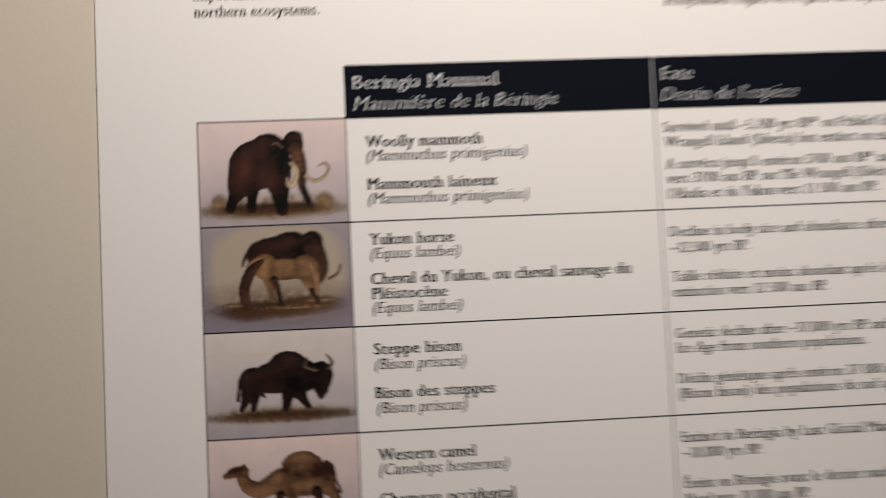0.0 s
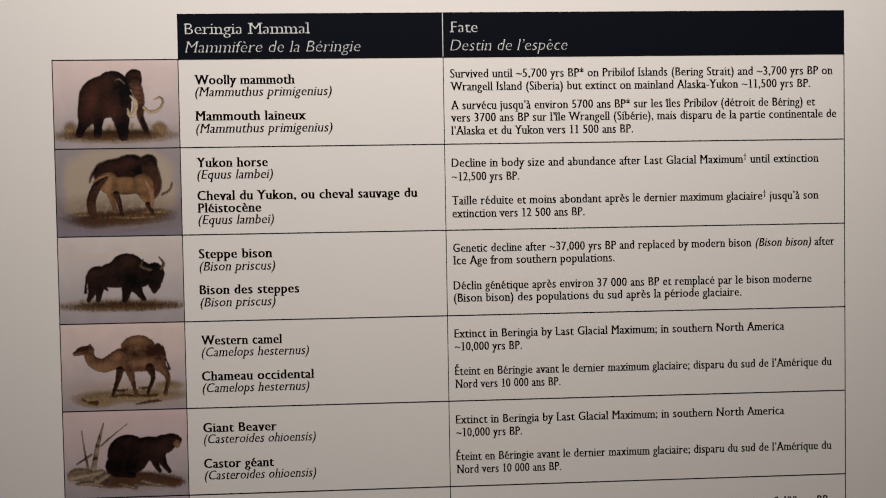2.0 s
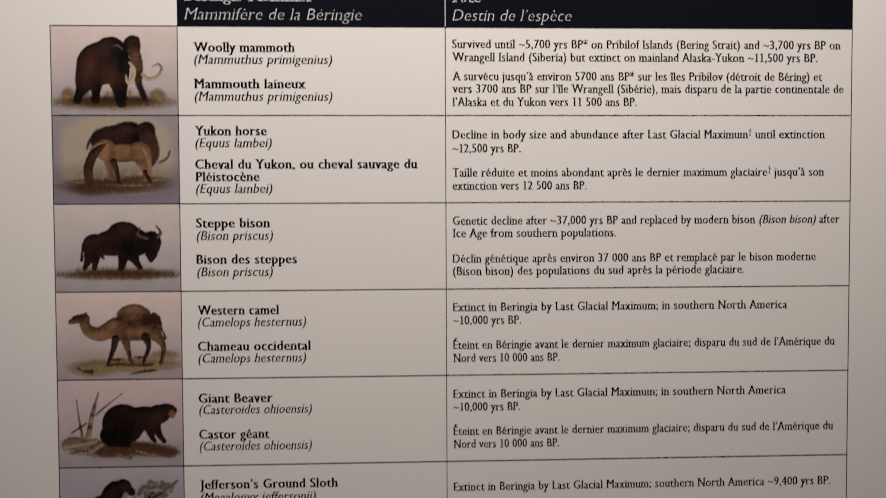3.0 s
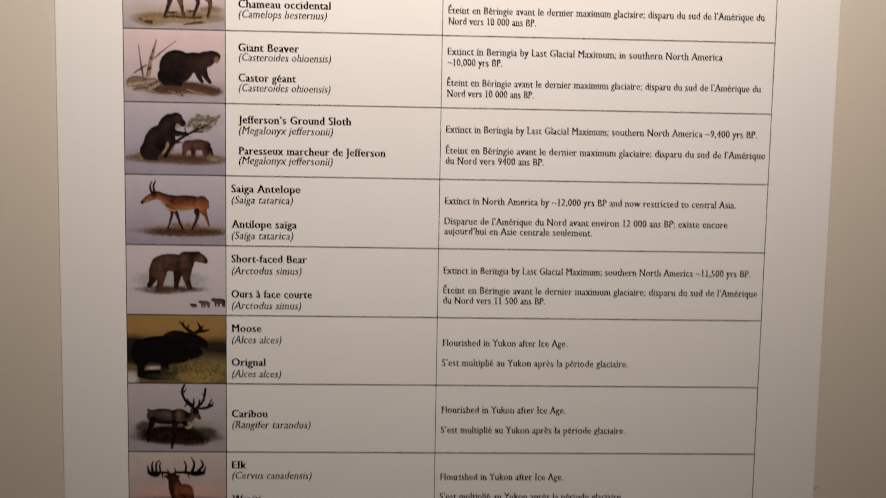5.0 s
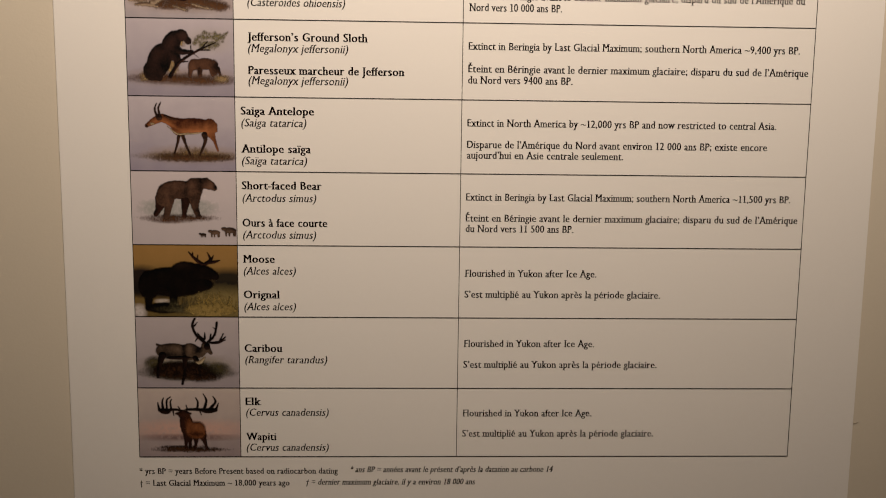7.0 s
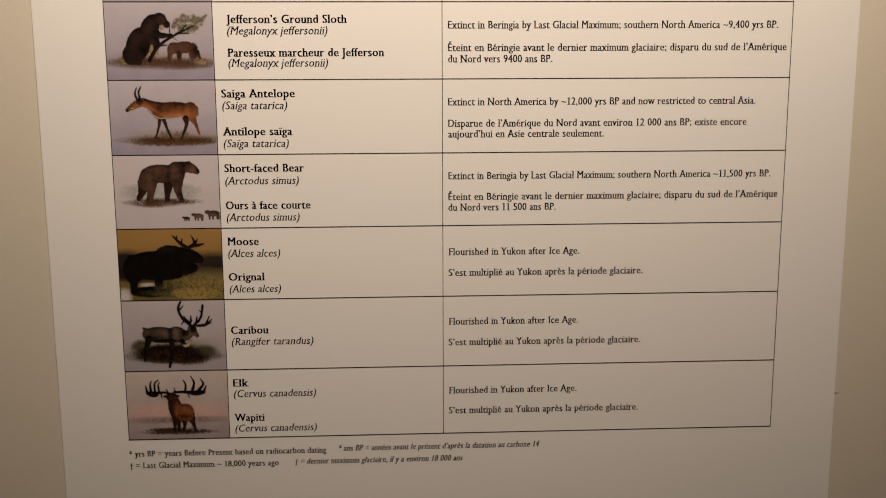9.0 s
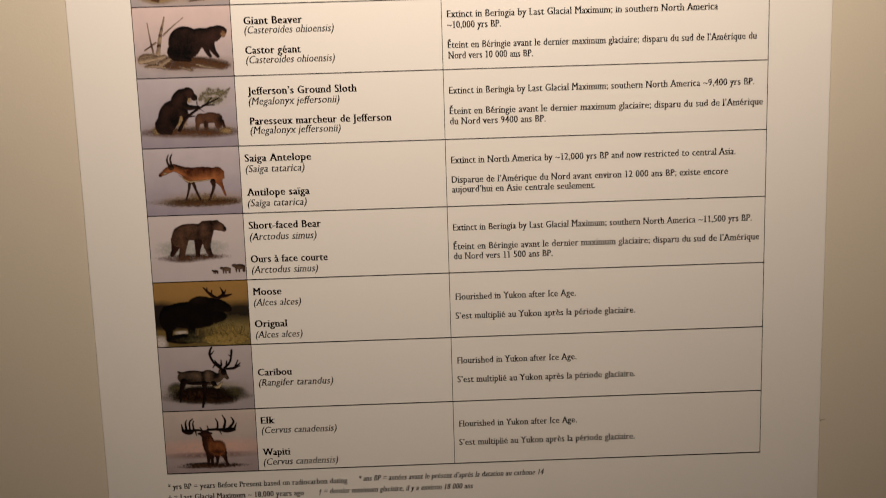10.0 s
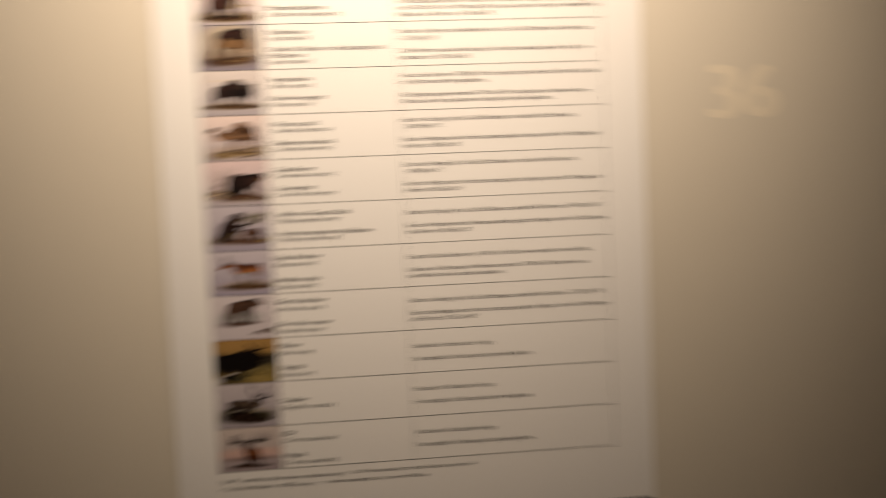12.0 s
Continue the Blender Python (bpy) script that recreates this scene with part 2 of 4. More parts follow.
board = on_panel(part("board", block(LEFT, RIGHT, 0.0, BACK, BOTTOM, TOP, 0.0006), BOARD, panel, "white laminated foam board with mottled grey edges"))
# the side faces take the greyer, mottled edge colour
board.data.materials.append(EDGE)
for face in board.data.polygons:
    if abs(face.normal.y) < 0.5:
        face.material_index = 1
header = on_panel(part("header_bar", block(COLS[1], COLS[3] + 0.0003, -0.00005, 0.001, LINES[0], HEAD), NAVY, panel, "blue-black printed heading bar"))
on_panel(part("column_divider", block(COLS[2] - 0.0003, COLS[2] + 0.0003, -0.0001, 0.001, LINES[0] + 0.0004, HEAD - 0.0003), WHITE, panel, "thin white line across the heading bar"))
on_panel(part("footer_bar", block(LEFT + 0.0008, RIGHT - 0.0008, -0.00005, 0.001, BOTTOM + 0.002, 0.795), FOOTER, panel, "dark brown printed band along the bottom"))
RULE = 0.0003
for z in LINES:
    x0 = COLS[0]
    on_panel(part("rule_line", block(x0 - RULE, COLS[3] + RULE, -0.00032, 0.001, z - RULE, z + RULE), BLACK, panel))
for x in COLS:
    on_panel(part("rule_line", block(x - RULE, x + RULE, -0.00028, 0.001, LINES[-1], LINES[0]), BLACK, panel))


def print_line(style, x, z, width, text):
    """One line of print; x, z and width in millimetres."""
    size, slant, thin, weight, depth, ink = STYLES[style]
    data = lettering(text, x / 1000, z / 1000, width / 1000, size, slant, thin, weight, depth)
    data.materials.append(ink)
    ob = new("text_line", data)
    ob.parent = panel
    return on_panel(ob)


def print_bars(x, z, widths, size=0.0104):
    """Print too blurred to read: a plain bar for each word."""
    bm = bmesh.new()
    for w in widths:
        q = [bm.verts.new((a / 1000, -0.00008, b / 1000)) for a, b in ((x, z), (x + w, z), (x + w, z + size * 430), (x, z + size * 430))]
        bm.faces.new(q)
        x += w + 3.2
    ob = new("text_bar", bpy.data.meshes.new("text_bar"))
    bm.to_mesh(ob.data)
    bm.free()
    ob.data.materials.append(BLUR)
    ob.parent = panel
    return on_panel(ob)


print_line("body", -300.0, 1699.0, 279.5, "hunting may have affected some large mammal populations already")
print_line("body", -300.0, 1688.4, 279.5, "threatened by habitat loss. Ice Age extinctions in Beringia provide an")
print_line("body", -300.0, 1677.6, 279.5, "important lesson on the effects of people and climate change on fragile")
print_line("body", -300.0, 1666.8, 78.3, "northern ecosystems.")
print_bars(0.5, 1688.4, (17, 31, 38, 24, 11, 40, 9, 10, 37, 34))
print_line("body", 0.5, 1677.6, 294.0, "une importante leçon sur l’effet des humains et des changements climatiques sur les")
print_line("body", 0.5, 1667.2, 150.5, "écosystèmes fragiles des régions nordiques.")
print_line("header_bold", -203.0, 1618.4, 93.1, "Beringia Mammal")
print_line("header_italic", -203.0, 1604.8, 129.7, "Mammifère de la Béringie")
print_line("header_bold", -5.0, 1618.5, 20.9, "Fate")
print_line("header_italic", -5.0, 1604.8, 88.6, "Destin de l’espèce")
print_line("bold", -196.5, 1581.2, 74.4, "Woolly mammoth")
print_line("italic", -196.5, 1572.4, 101.3, "(Mammuthus primigenius)")
print_line("bold", -196.5, 1554.4, 82.4, "Mammouth laineux")
print_line("italic", -196.5, 1545.2, 101.3, "(Mammuthus primigenius)")
print_line("bold", -196.5, 1519.7, 53.0, "Yukon horse")
print_line("italic", -196.5, 1510.9, 56.1, "(Equus lambei)")
print_line("bold", -196.5, 1495.0, 164.9, "Cheval du Yukon, ou cheval sauvage du")
print_line("bold", -196.5, 1485.8, 47.3, "Pléistocène")
print_line("italic", -196.5, 1477.0, 56.1, "(Equus lambei)")
print_line("bold", -196.5, 1451.4, 54.8, "Steppe bison")
print_line("italic", -196.5, 1442.1, 56.2, "(Bison priscus)")
print_line("bold", -196.5, 1424.4, 74.3, "Bison des steppes")
print_line("italic", -196.5, 1415.1, 55.8, "(Bison priscus)")
print_line("bold", -196.5, 1386.3, 60.7, "Western camel")
print_line("italic", -196.5, 1377.5, 80.1, "(Camelops hesternus)")
print_line("bold", -196.5, 1359.3, 84.2, "Chameau occidental")
print_line("italic", -196.5, 1350.4, 79.8, "(Camelops hesternus)")
print_line("bold", -196.5, 1320.2, 55.1, "Giant Beaver")
print_line("italic", -196.5, 1311.7, 83.8, "(Casteroides ohioensis)")
print_line("bold", -196.5, 1293.0, 52.4, "Castor géant")
print_line("italic", -196.5, 1284.1, 83.5, "(Casteroides ohioensis)")
print_line("body", -5.4, 1584.5, 296.6, "Survived until ~5,700 yrs BP* on Pribilof Islands (Bering Strait) and ~3,700 yrs BP on")
print_line("body", -5.4, 1574.8, 278.7, "Wrangell Island (Siberia) but extinct on mainland Alaska-Yukon ~11,500 yrs BP.")
print_line("body", -5.4, 1560.6, 282.5, "A survécu jusqu’à environ 5700 ans BP* sur les îles Pribilov (détroit de Béring) et")
print_line("body", -5.4, 1551.3, 299.2, "vers 3700 ans BP sur l’île Wrangell (Sibérie), mais disparu de la partie continentale de")
print_line("body", -5.4, 1541.5, 139.8, "l’Alaska et du Yukon vers 11 500 ans BP.")
print_line("body", -5.4, 1517.1, 285.2, "Decline in body size and abundance after Last Glacial Maximum† until extinction")
print_line("body", -5.4, 1506.8, 51.5, "~12,500 yrs BP.")
print_line("body", -5.4, 1488.6, 285.0, "Taille réduite et moins abondant après le dernier maximum glaciaire† jusqu’à son")
print_line("body", -5.4, 1478.8, 101.5, "extinction vers 12 500 ans BP.")
print_line("body", -5.4, 1452.5, 297.3, "Genetic decline after ~37,000 yrs BP and replaced by modern bison _(Bison bison)_ after")
print_line("body", -5.4, 1443.1, 124.3, "Ice Age from southern populations.")
print_line("body", -5.4, 1423.9, 279.0, "Déclin génétique après environ 37 000 ans BP et remplacé par le bison moderne")
print_line("body", -5.4, 1414.5, 223.4, "(Bison bison) des populations du sud après la période glaciaire.")
print_line("body", -5.4, 1387.2, 257.2, "Extinct in Beringia by Last Glacial Maximum; in southern North America")
print_line("body", -5.4, 1377.3, 51.7, "~10,000 yrs BP.")
print_line("body", -5.4, 1358.5, 294.9, "Éteint en Béringie avant le dernier maximum glaciaire; disparu du sud de l’Amérique du")
print_line("body", -5.4, 1348.6, 81.1, "Nord vers 10 000 ans BP.")
print_line("body", -5.4, 1321.2, 256.8, "Extinct in Beringia by Last Glacial Maximum; in southern North America")
print_line("body", -5.4, 1311.3, 50.9, "~10,000 yrs BP.")
print_line("body", -5.4, 1292.8, 294.5, "Éteint en Béringie avant le dernier maximum glaciaire; disparu du sud de l’Amérique du")
print_line("body", -5.4, 1282.9, 80.8, "Nord vers 10 000 ans BP.")
print_line("bold", -196.5, 1254.9, 103.5, "Jefferson’s Ground Sloth")
print_line("italic", -196.5, 1245.3, 86.1, "(Megalonyx jeffersonii)")
print_line("bold", -196.5, 1226.5, 135.5, "Paresseux marcheur de Jefferson")
print_line("italic", -196.5, 1217.8, 86.0, "(Megalonyx jeffersonii)")
print_line("bold", -203.3, 1191.5, 63.7, "Saiga Antelope")
print_line("italic", -203.3, 1181.3, 56.4, "(Saiga tatarica)")
print_line("bold", -203.3, 1158.6, 60.6, "Antilope saïga")
print_line("italic", -203.3, 1148.2, 56.8, "(Saïga tatarica)")
print_line("bold", -203.3, 1126.3, 69.9, "Short-faced Bear")
print_line("italic", -203.3, 1115.3, 64.6, "(Arctodus simus)")
print_line("bold", -203.3, 1093.2, 74.8, "Ours à face courte")
print_line("italic", -203.3, 1082.6, 64.4, "(Arctodus simus)")
print_line("bold", -203.3, 1060.7, 28.0, "Moose")
print_line("italic", -203.3, 1050.0, 46.1, "(Alces alces)")
print_line("bold", -203.3, 1028.4, 32.2, "Orignal")
print_line("italic", -203.3, 1017.5, 45.9, "(Alces alces)")
print_line("bold", -203.3, 979.0, 34.0, "Caribou")
print_line("italic", -203.3, 968.5, 73.8, "(Rangifer tarandus)")
print_line("bold", -203.3, 929.3, 14.3, "Elk")
print_line("italic", -203.3, 919.1, 74.9, "(Cervus canadensis)")
print_line("bold", -203.3, 896.0, 27.8, "Wapiti")
print_line("italic", -203.3, 885.8, 74.8, "(Cervus canadensis)")
print_line("body", -5.4, 1250.0, 292.7, "Extinct in Beringia by Last Glacial Maximum; southern North America ~9,400 yrs BP.")
print_line("body", -5.4, 1230.6, 301.3, "Éteint en Béringie avant le dernier maximum glaciaire; disparu du sud de l’Amérique")
print_line("body", -5.4, 1220.9, 91.9, "du Nord vers 9400 ans BP.")
print_line("body", -5.4, 1183.6, 275.7, "Extinct in North America by ~12,000 yrs BP and now restricted to central Asia.")
print_line("body", -5.4, 1164.7, 268.4, "Disparue de l’Amérique du Nord avant environ 12 000 ans BP; existe encore")
print_line("body", -5.4, 1155.3, 139.4, "aujourd’hui en Asie centrale seulement.")
print_line("body", -5.4, 1118.1, 292.7, "Extinct in Beringia by Last Glacial Maximum; southern North America ~11,500 yrs BP.")
print_line("body", -5.4, 1099.3, 300.3, "Éteint en Béringie avant le dernier maximum glaciaire; disparu du sud de l’Amérique")
print_line("body", -5.4, 1089.7, 97.0, "du Nord vers 11 500 ans BP.")
print_line("body", -5.4, 1049.1, 119.3, "Flourished in Yukon after Ice Age.")
print_line("body", -5.4, 1029.9, 178.2, "S’est multiplié au Yukon après la période glaciaire.")
print_line("body", -5.4, 984.3, 119.5, "Flourished in Yukon after Ice Age.")
print_line("body", -5.4, 964.7, 178.0, "S’est multiplié au Yukon après la période glaciaire.")
print_line("body", -5.4, 918.6, 119.3, "Flourished in Yukon after Ice Age.")
print_line("body", -5.4, 899.2, 177.8, "S’est multiplié au Yukon après la période glaciaire.")
print_line("note", -300.8, 863.7, 181.1, "* yrs BP = years Before Present based on radiocarbon dating")
print_line("note_italic", -108.8, 865.0, 187.8, "* ans BP = années avant le présent d’après la datation au carbone 14")
print_line("note", -300.8, 852.3, 136.7, "† = Last Glacial Maximum ~ 18,000 years ago")
print_line("note_italic", -149.4, 853.0, 156.4, "† = dernier maximum glaciaire, il y a environ 18 000 ans")


# ---- the pictures in the table ----
def tone(r, g, b):
    """A printed colour from its sRGB values."""
    return tuple((c / 255) ** 2.2 * k for c, k in ((r, 1.03), (g, 0.99), (b, 0.97)))


GRID_U, GRID_V = 190, 134


class Shape:
    """Plain shapes of one ink that melt into one flat mass, in picture fractions (u to the right, v up)."""

    def __init__(self, picture, ink, depth, melt=0.0012, fray=0.0004, soft=0.0004, key=0.42):
        self.picture, self.ink, self.depth, self.melt, self.fray, self.soft, self.key = picture, ink, depth, melt, fray, soft, key
        self.x, self.z = np.meshgrid((np.linspace(-0.02, 1.02, GRID_U) - 0.5) * PIC_W, (np.linspace(-0.02, 1.02, GRID_V) - 0.5) * PIC_H)
        self.field, self.tint = np.full(self.x.shape, 1.0), np.zeros(self.x.shape)

    def brush(self, u, v, ru, rv, amount, lean=0.0):
        """A soft lighter (or, below zero, darker) dab inside the outline."""
        c, s = math.cos(radians(lean)), math.sin(radians(lean))
        dx, dz = self.x - (u - 0.5) * PIC_W, self.z - (v - 0.5) * PIC_H
        a, b = (dx * c + dz * s) / (ru * PIC_W), (dz * c - dx * s) / (rv * PIC_H)
        self.tint += amount * np.exp(-(a * a + b * b))
        return self

    def join(self, field):
        k = self.melt
        h = np.clip(0.5 + 0.5 * (self.field - field) / k, 0, 1)
        self.field = self.field * (1 - h) + field * h - k * h * (1 - h)
        return self

    def oval(self, u, v, ru, rv, lean=0.0):
        c, s = math.cos(radians(lean)), math.sin(radians(lean))
        dx, dz = self.x - (u - 0.5) * PIC_W, self.z - (v - 0.5) * PIC_H
        a, b = (dx * c + dz * s) / (ru * PIC_W), (dz * c - dx * s) / (rv * PIC_H)
        return self.join((np.sqrt(a * a + b * b) - 1) * min(ru * PIC_W, rv * PIC_H))

    def limb(self, *knots):
        """A tapered stroke through (u, v, width) knots; width in fractions of the picture's height."""
        p = [np.array(((u - 0.5) * PIC_W, (v - 0.5) * PIC_H, w * PIC_H / 2)) for u, v, w in knots]
        path = []
        for i in range(len(p) - 1):
            a, b, c, d = p[max(i - 1, 0)], p[i], p[i + 1], p[min(i + 2, len(p) - 1)]
            for t in np.arange(0, 1, 0.25):
                path.append(0.5 * (2 * b + (c - a) * t + (2 * a - 5 * b + 4 * c - d) * t * t + (3 * b - a - 3 * c + d) * t ** 3))
        path.append(p[-1])
        best = np.full(self.x.shape, 1.0)
        for a, b in zip(path, path[1:]):
            way = b[:2] - a[:2]
            t = np.clip(((self.x - a[0]) * way[0] + (self.z - a[1]) * way[1]) / (way @ way + 1e-12), 0, 1)
            far = np.hypot(self.x - a[0] - way[0] * t, self.z - a[1] - way[1] * t) - (a[2] + (b[2] - a[2]) * t)
            best = np.minimum(best, far)
        return self.join(best)

    def grass(self, u, v, half, thick, tall, count=26):
        """A low bank with blades that stand up from it."""
        self.oval(u, v, half * 0.88, thick)
        for i in range(count):
            at = u + half * 0.45 * (random.uniform(-1, 1) + random.uniform(-1, 1))
            reach, sway = tall * random.uniform(0.35, 1.0), random.uniform(-0.025, 0.025)
            self.limb((at, v - thick * 0.2, 0.02), (at + sway * 0.4, v + reach * 0.5, 0.012), (at + sway, v + reach * 0.9, 0.002))
        return self

    def done(self, label):
        """The area inside the outline, cut square by square."""
        edge = np.array([[noise.noise(Vector((x * 900, z * 500, self.depth * 45000))) for x in self.x[0]] for z in self.z[:, 0]])
        inside_frame = np.maximum(np.abs(self.x) - 0.4955 * PIC_W, np.abs(self.z) - 0.4955 * PIC_H)
        rim = self.field + edge * self.fray
        f = np.maximum(rim - self.soft, inside_frame)
        f[np.abs(f) < 1e-9] = 1e-9
        cover = np.clip(0.5 - rim / (2 * self.soft), 0, 1)
        deep = np.clip(-self.field / 0.005, 0, 1)
        round_form = np.sqrt(deep * (2 - deep)) * 0.005
        rise = np.gradient(round_form, axis=0) / (self.z[1, 0] - self.z[0, 0])
        tones = self.key - 0.1 + 0.05 * deep + 0.14 * np.clip(rise, -1.2, 1.2) + self.tint
        verts, index, polys = [], {}, []

        def corner(r, c):
            if (r, c) not in index:
                index[(r, c)] = len(verts)
                verts.append((self.x[r, c], -self.depth, self.z[r, c]))
            return index[(r, c)]

        def crossing(a, b):
            key = (min(a, b), max(a, b))
            if key not in index:
                t = f[a] / (f[a] - f[b])
                index[key] = len(verts)
                verts.append((self.x[a] + (self.x[b] - self.x[a]) * t, -self.depth, self.z[a] + (self.z[b] - self.z[a]) * t))
            return index[key]

        low = np.minimum(np.minimum(f[:-1, :-1], f[1:, :-1]), np.minimum(f[:-1, 1:], f[1:, 1:]))
        for r, c in zip(*np.nonzero(low < 0)):
            ring, poly = ((r, c), (r, c + 1), (r + 1, c + 1), (r + 1, c)), []
            for a, b in zip(ring, ring[1:] + ring[:1]):
                if f[a] < 0:
                    poly.append(corner(*a))
                if (f[a] < 0) != (f[b] < 0):
                    poly.append(crossing(a, b))
            if len(poly) > 2:
                polys.append(poly)
        root = list(range(len(verts)))

        def find(i):
            while root[i] != i:
                root[i] = root[root[i]]
                i = root[i]
            return i

        for poly in polys:
            for v in poly[1:]:
                root[find(v)] = find(poly[0])
        pieces = {}
        for poly in polys:
            pieces.setdefault(find(poly[0]), []).append(poly)
        for cells in pieces.values():
            if len(cells) < 14:
                continue
            used = {v: i for i, v in enumerate(sorted({v for poly in cells for v in poly}))}
            data = bpy.data.meshes.new("printed_shape")
            data.from_pydata([verts[v] for v in used], [], [[used[v] for v in poly] for poly in cells])
            data.materials.append(self.ink)
            at = np.array([verts[v] for v in used])
            col = (at[:, 0] - self.x[0, 0]) / (self.x[0, 1] - self.x[0, 0])
            row = (at[:, 2] - self.z[0, 0]) / (self.z[1, 0] - self.z[0, 0])
            c0, r0 = np.clip(col.astype(int), 0, GRID_U - 2), np.clip(row.astype(int), 0, GRID_V - 2)
            fc, fr = col - c0, row - r0
            for name, grid in (("tone", tones), ("cover", cover)):
                values = (grid[r0, c0] * (1 - fc) + grid[r0, c0 + 1] * fc) * (1 - fr) + (grid[r0 + 1, c0] * (1 - fc) + grid[r0 + 1, c0 + 1] * fc) * fr
                data.attributes.new(name, "FLOAT", "POINT").data.foreach_set("value", values.astype(np.float32))
            ob = new("printed_shape", data)
            ob.parent = self.picture
            ob["label"] = label


def picture(row, label, top, bottom, patches):
    """The printed picture in a row of the table, with its washed ground."""
    z0, z1 = LINES[row + 1] + 0.0002, LINES[row] - 0.0002
    w, h = COLS[1] - COLS[0] - 0.0004, z1 - z0
    ob = part("picture", block(-w / 2, w / 2, -0.00005, 0.0005, -h / 2, h / 2), backdrop_print("picture_wash", top, bottom, patches), panel, label)
    ob.location = ((COLS[0] + COLS[1]) / 2, -BACK, (z0 + z1) / 2 - 1.3)
    return ob


PALE, LAV, PINK = tone(206, 198, 194), tone(158, 152, 158), tone(216, 200, 196)
STRAW, EARTH = tone(140, 118, 82), tone(58, 42, 30)
UMBER = inks("umber_ink", tone(9, 5, 5), tone(84, 52, 42))
SEPIA = inks("sepia_ink", tone(26, 16, 13), tone(112, 78, 60))
JET = inks("jet_ink", tone(6, 4, 5), tone(70, 48, 42))
TAN = inks("tan_ink", tone(50, 32, 23), tone(164, 126, 94), 300.0)
FAWN = inks("fawn_ink", tone(40, 26, 18), tone(160, 124, 86))
RUSSET = inks("russet_ink", tone(54, 27, 16), tone(164, 104, 66))
IVORY = inks("ivory_ink", tone(104, 86, 62), tone(214, 198, 166))
GREYISH = inks("grey_brown_ink", tone(22, 17, 16), tone(122, 102, 86))
LEAF = inks("leaf_ink", tone(70, 66, 48), tone(138, 130, 100), 420.0, 0.4)
BLACKISH = inks("black_photo_ink", tone(7, 5, 6), tone(40, 29, 24))
BARK = inks("bark_ink", tone(66, 48, 37), tone(186, 166, 142), 500.0)
BEAR = inks("bear_ink", tone(18, 12, 11), tone(114, 84, 68), 280.0)
MOUSE = inks("mouse_brown_ink", tone(38, 28, 24), tone(128, 104, 88))
DRY = inks("dry_grass_ink", tone(96, 74, 46), tone(172, 150, 112), 420.0, 0.5)
SOIL = inks("soil_ink", tone(30, 19, 14), tone(100, 70, 48), 300.0, 0.5)
MOSS = inks("moss_ink", tone(24, 22, 16), tone(104, 96, 68), 360.0, 0.4)
FIELD = inks("field_grass_ink", tone(70, 60, 28), tone(176, 152, 92), 420.0, 0.45)
NEAR = 0.0001
WASH = 0.0021

# a large dark shape on straw
p = picture(0, "printed picture, a large dark brown shape on pale straw ground", PINK, LAV, [(0.48, 0.17, 0.44, 0.12, STRAW, 0.5, 0.55)])
Shape(p, DRY, NEAR - 0.00003, 0.002, 0.0008, WASH).oval(0.48, 0.14, 0.36, 0.065).oval(0.13, 0.2, 0.05, 0.09).oval(0.84, 0.19, 0.06, 0.09).grass(0.48, 0.14, 0.42, 0.03, 0.14, 20).done("dry grass strokes")
Shape(p, SOIL, NEAR - 0.00002, 0.002, 0.001, 0.0016).oval(0.44, 0.15, 0.30, 0.05).oval(0.66, 0.15, 0.12, 0.035).done("dark ground stroke")
s = Shape(p, UMBER, NEAR, key=0.3)
s.oval(0.39, 0.58, 0.19, 0.24, 12).oval(0.47, 0.68, 0.14, 0.2).oval(0.27, 0.46, 0.08, 0.22, -8).oval(0.64, 0.78, 0.07, 0.11).oval(0.66, 0.83, 0.045, 0.065)
s.limb((0.26, 0.4, 0.18), (0.23, 0.28, 0.11), (0.2, 0.165, 0.09)).limb((0.36, 0.42, 0.15), (0.35, 0.28, 0.1), (0.345, 0.16, 0.085))
s.limb((0.5, 0.5, 0.24), (0.53, 0.3, 0.15), (0.55, 0.13, 0.1)).limb((0.58, 0.6, 0.14), (0.57, 0.35, 0.1), (0.565, 0.18, 0.06))
s.brush(0.31, 0.55, 0.045, 0.14, 0.4, -6).brush(0.26, 0.42, 0.05, 0.12, 0.12).brush(0.47, 0.42, 0.07, 0.16, 0.22).brush(0.56, 0.66, 0.07, 0.2, -0.3).brush(0.4, 0.2, 0.4, 0.14, -0.28).brush(0.4, 0.8, 0.12, 0.06, 0.1, 20)
s.done("dark brown painted mass")
s = Shape(p, SEPIA, NEAR + 0.00006, soft=0.0007, key=0.3)
s.limb((0.65, 0.74, 0.13), (0.68, 0.6, 0.12), (0.69, 0.45, 0.09), (0.69, 0.36, 0.07), (0.735, 0.19, 0.06)).brush(0.67, 0.66, 0.04, 0.1, 0.3).brush(0.72, 0.25, 0.06, 0.14, -0.25)
for k in range(4):
    s.brush(0.685, 0.68 - 0.055 * k, 0.045, 0.011, 0.3, -8)
s.done("lighter brown painted strokes")
Shape(p, GREYISH, NEAR + 0.00007, key=0.7).limb((0.5, 0.775, 0.016), (0.53, 0.785, 0.018), (0.565, 0.74, 0.012)).done("grey curved stroke")
Shape(p, IVORY, NEAR + 0.0001, soft=0.0003, key=0.55).limb((0.72, 0.46, 0.035), (0.77, 0.405, 0.035), (0.84, 0.44, 0.03), (0.875, 0.52, 0.025), (0.85, 0.575, 0.022), (0.8, 0.55, 0.012)).brush(0.87, 0.53, 0.05, 0.09, -0.3).limb((0.615, 0.59, 0.02), (0.655, 0.52, 0.045), (0.64, 0.4, 0.05), (0.605, 0.37, 0.045), (0.59, 0.44, 0.02)).done("ivory curved strokes")

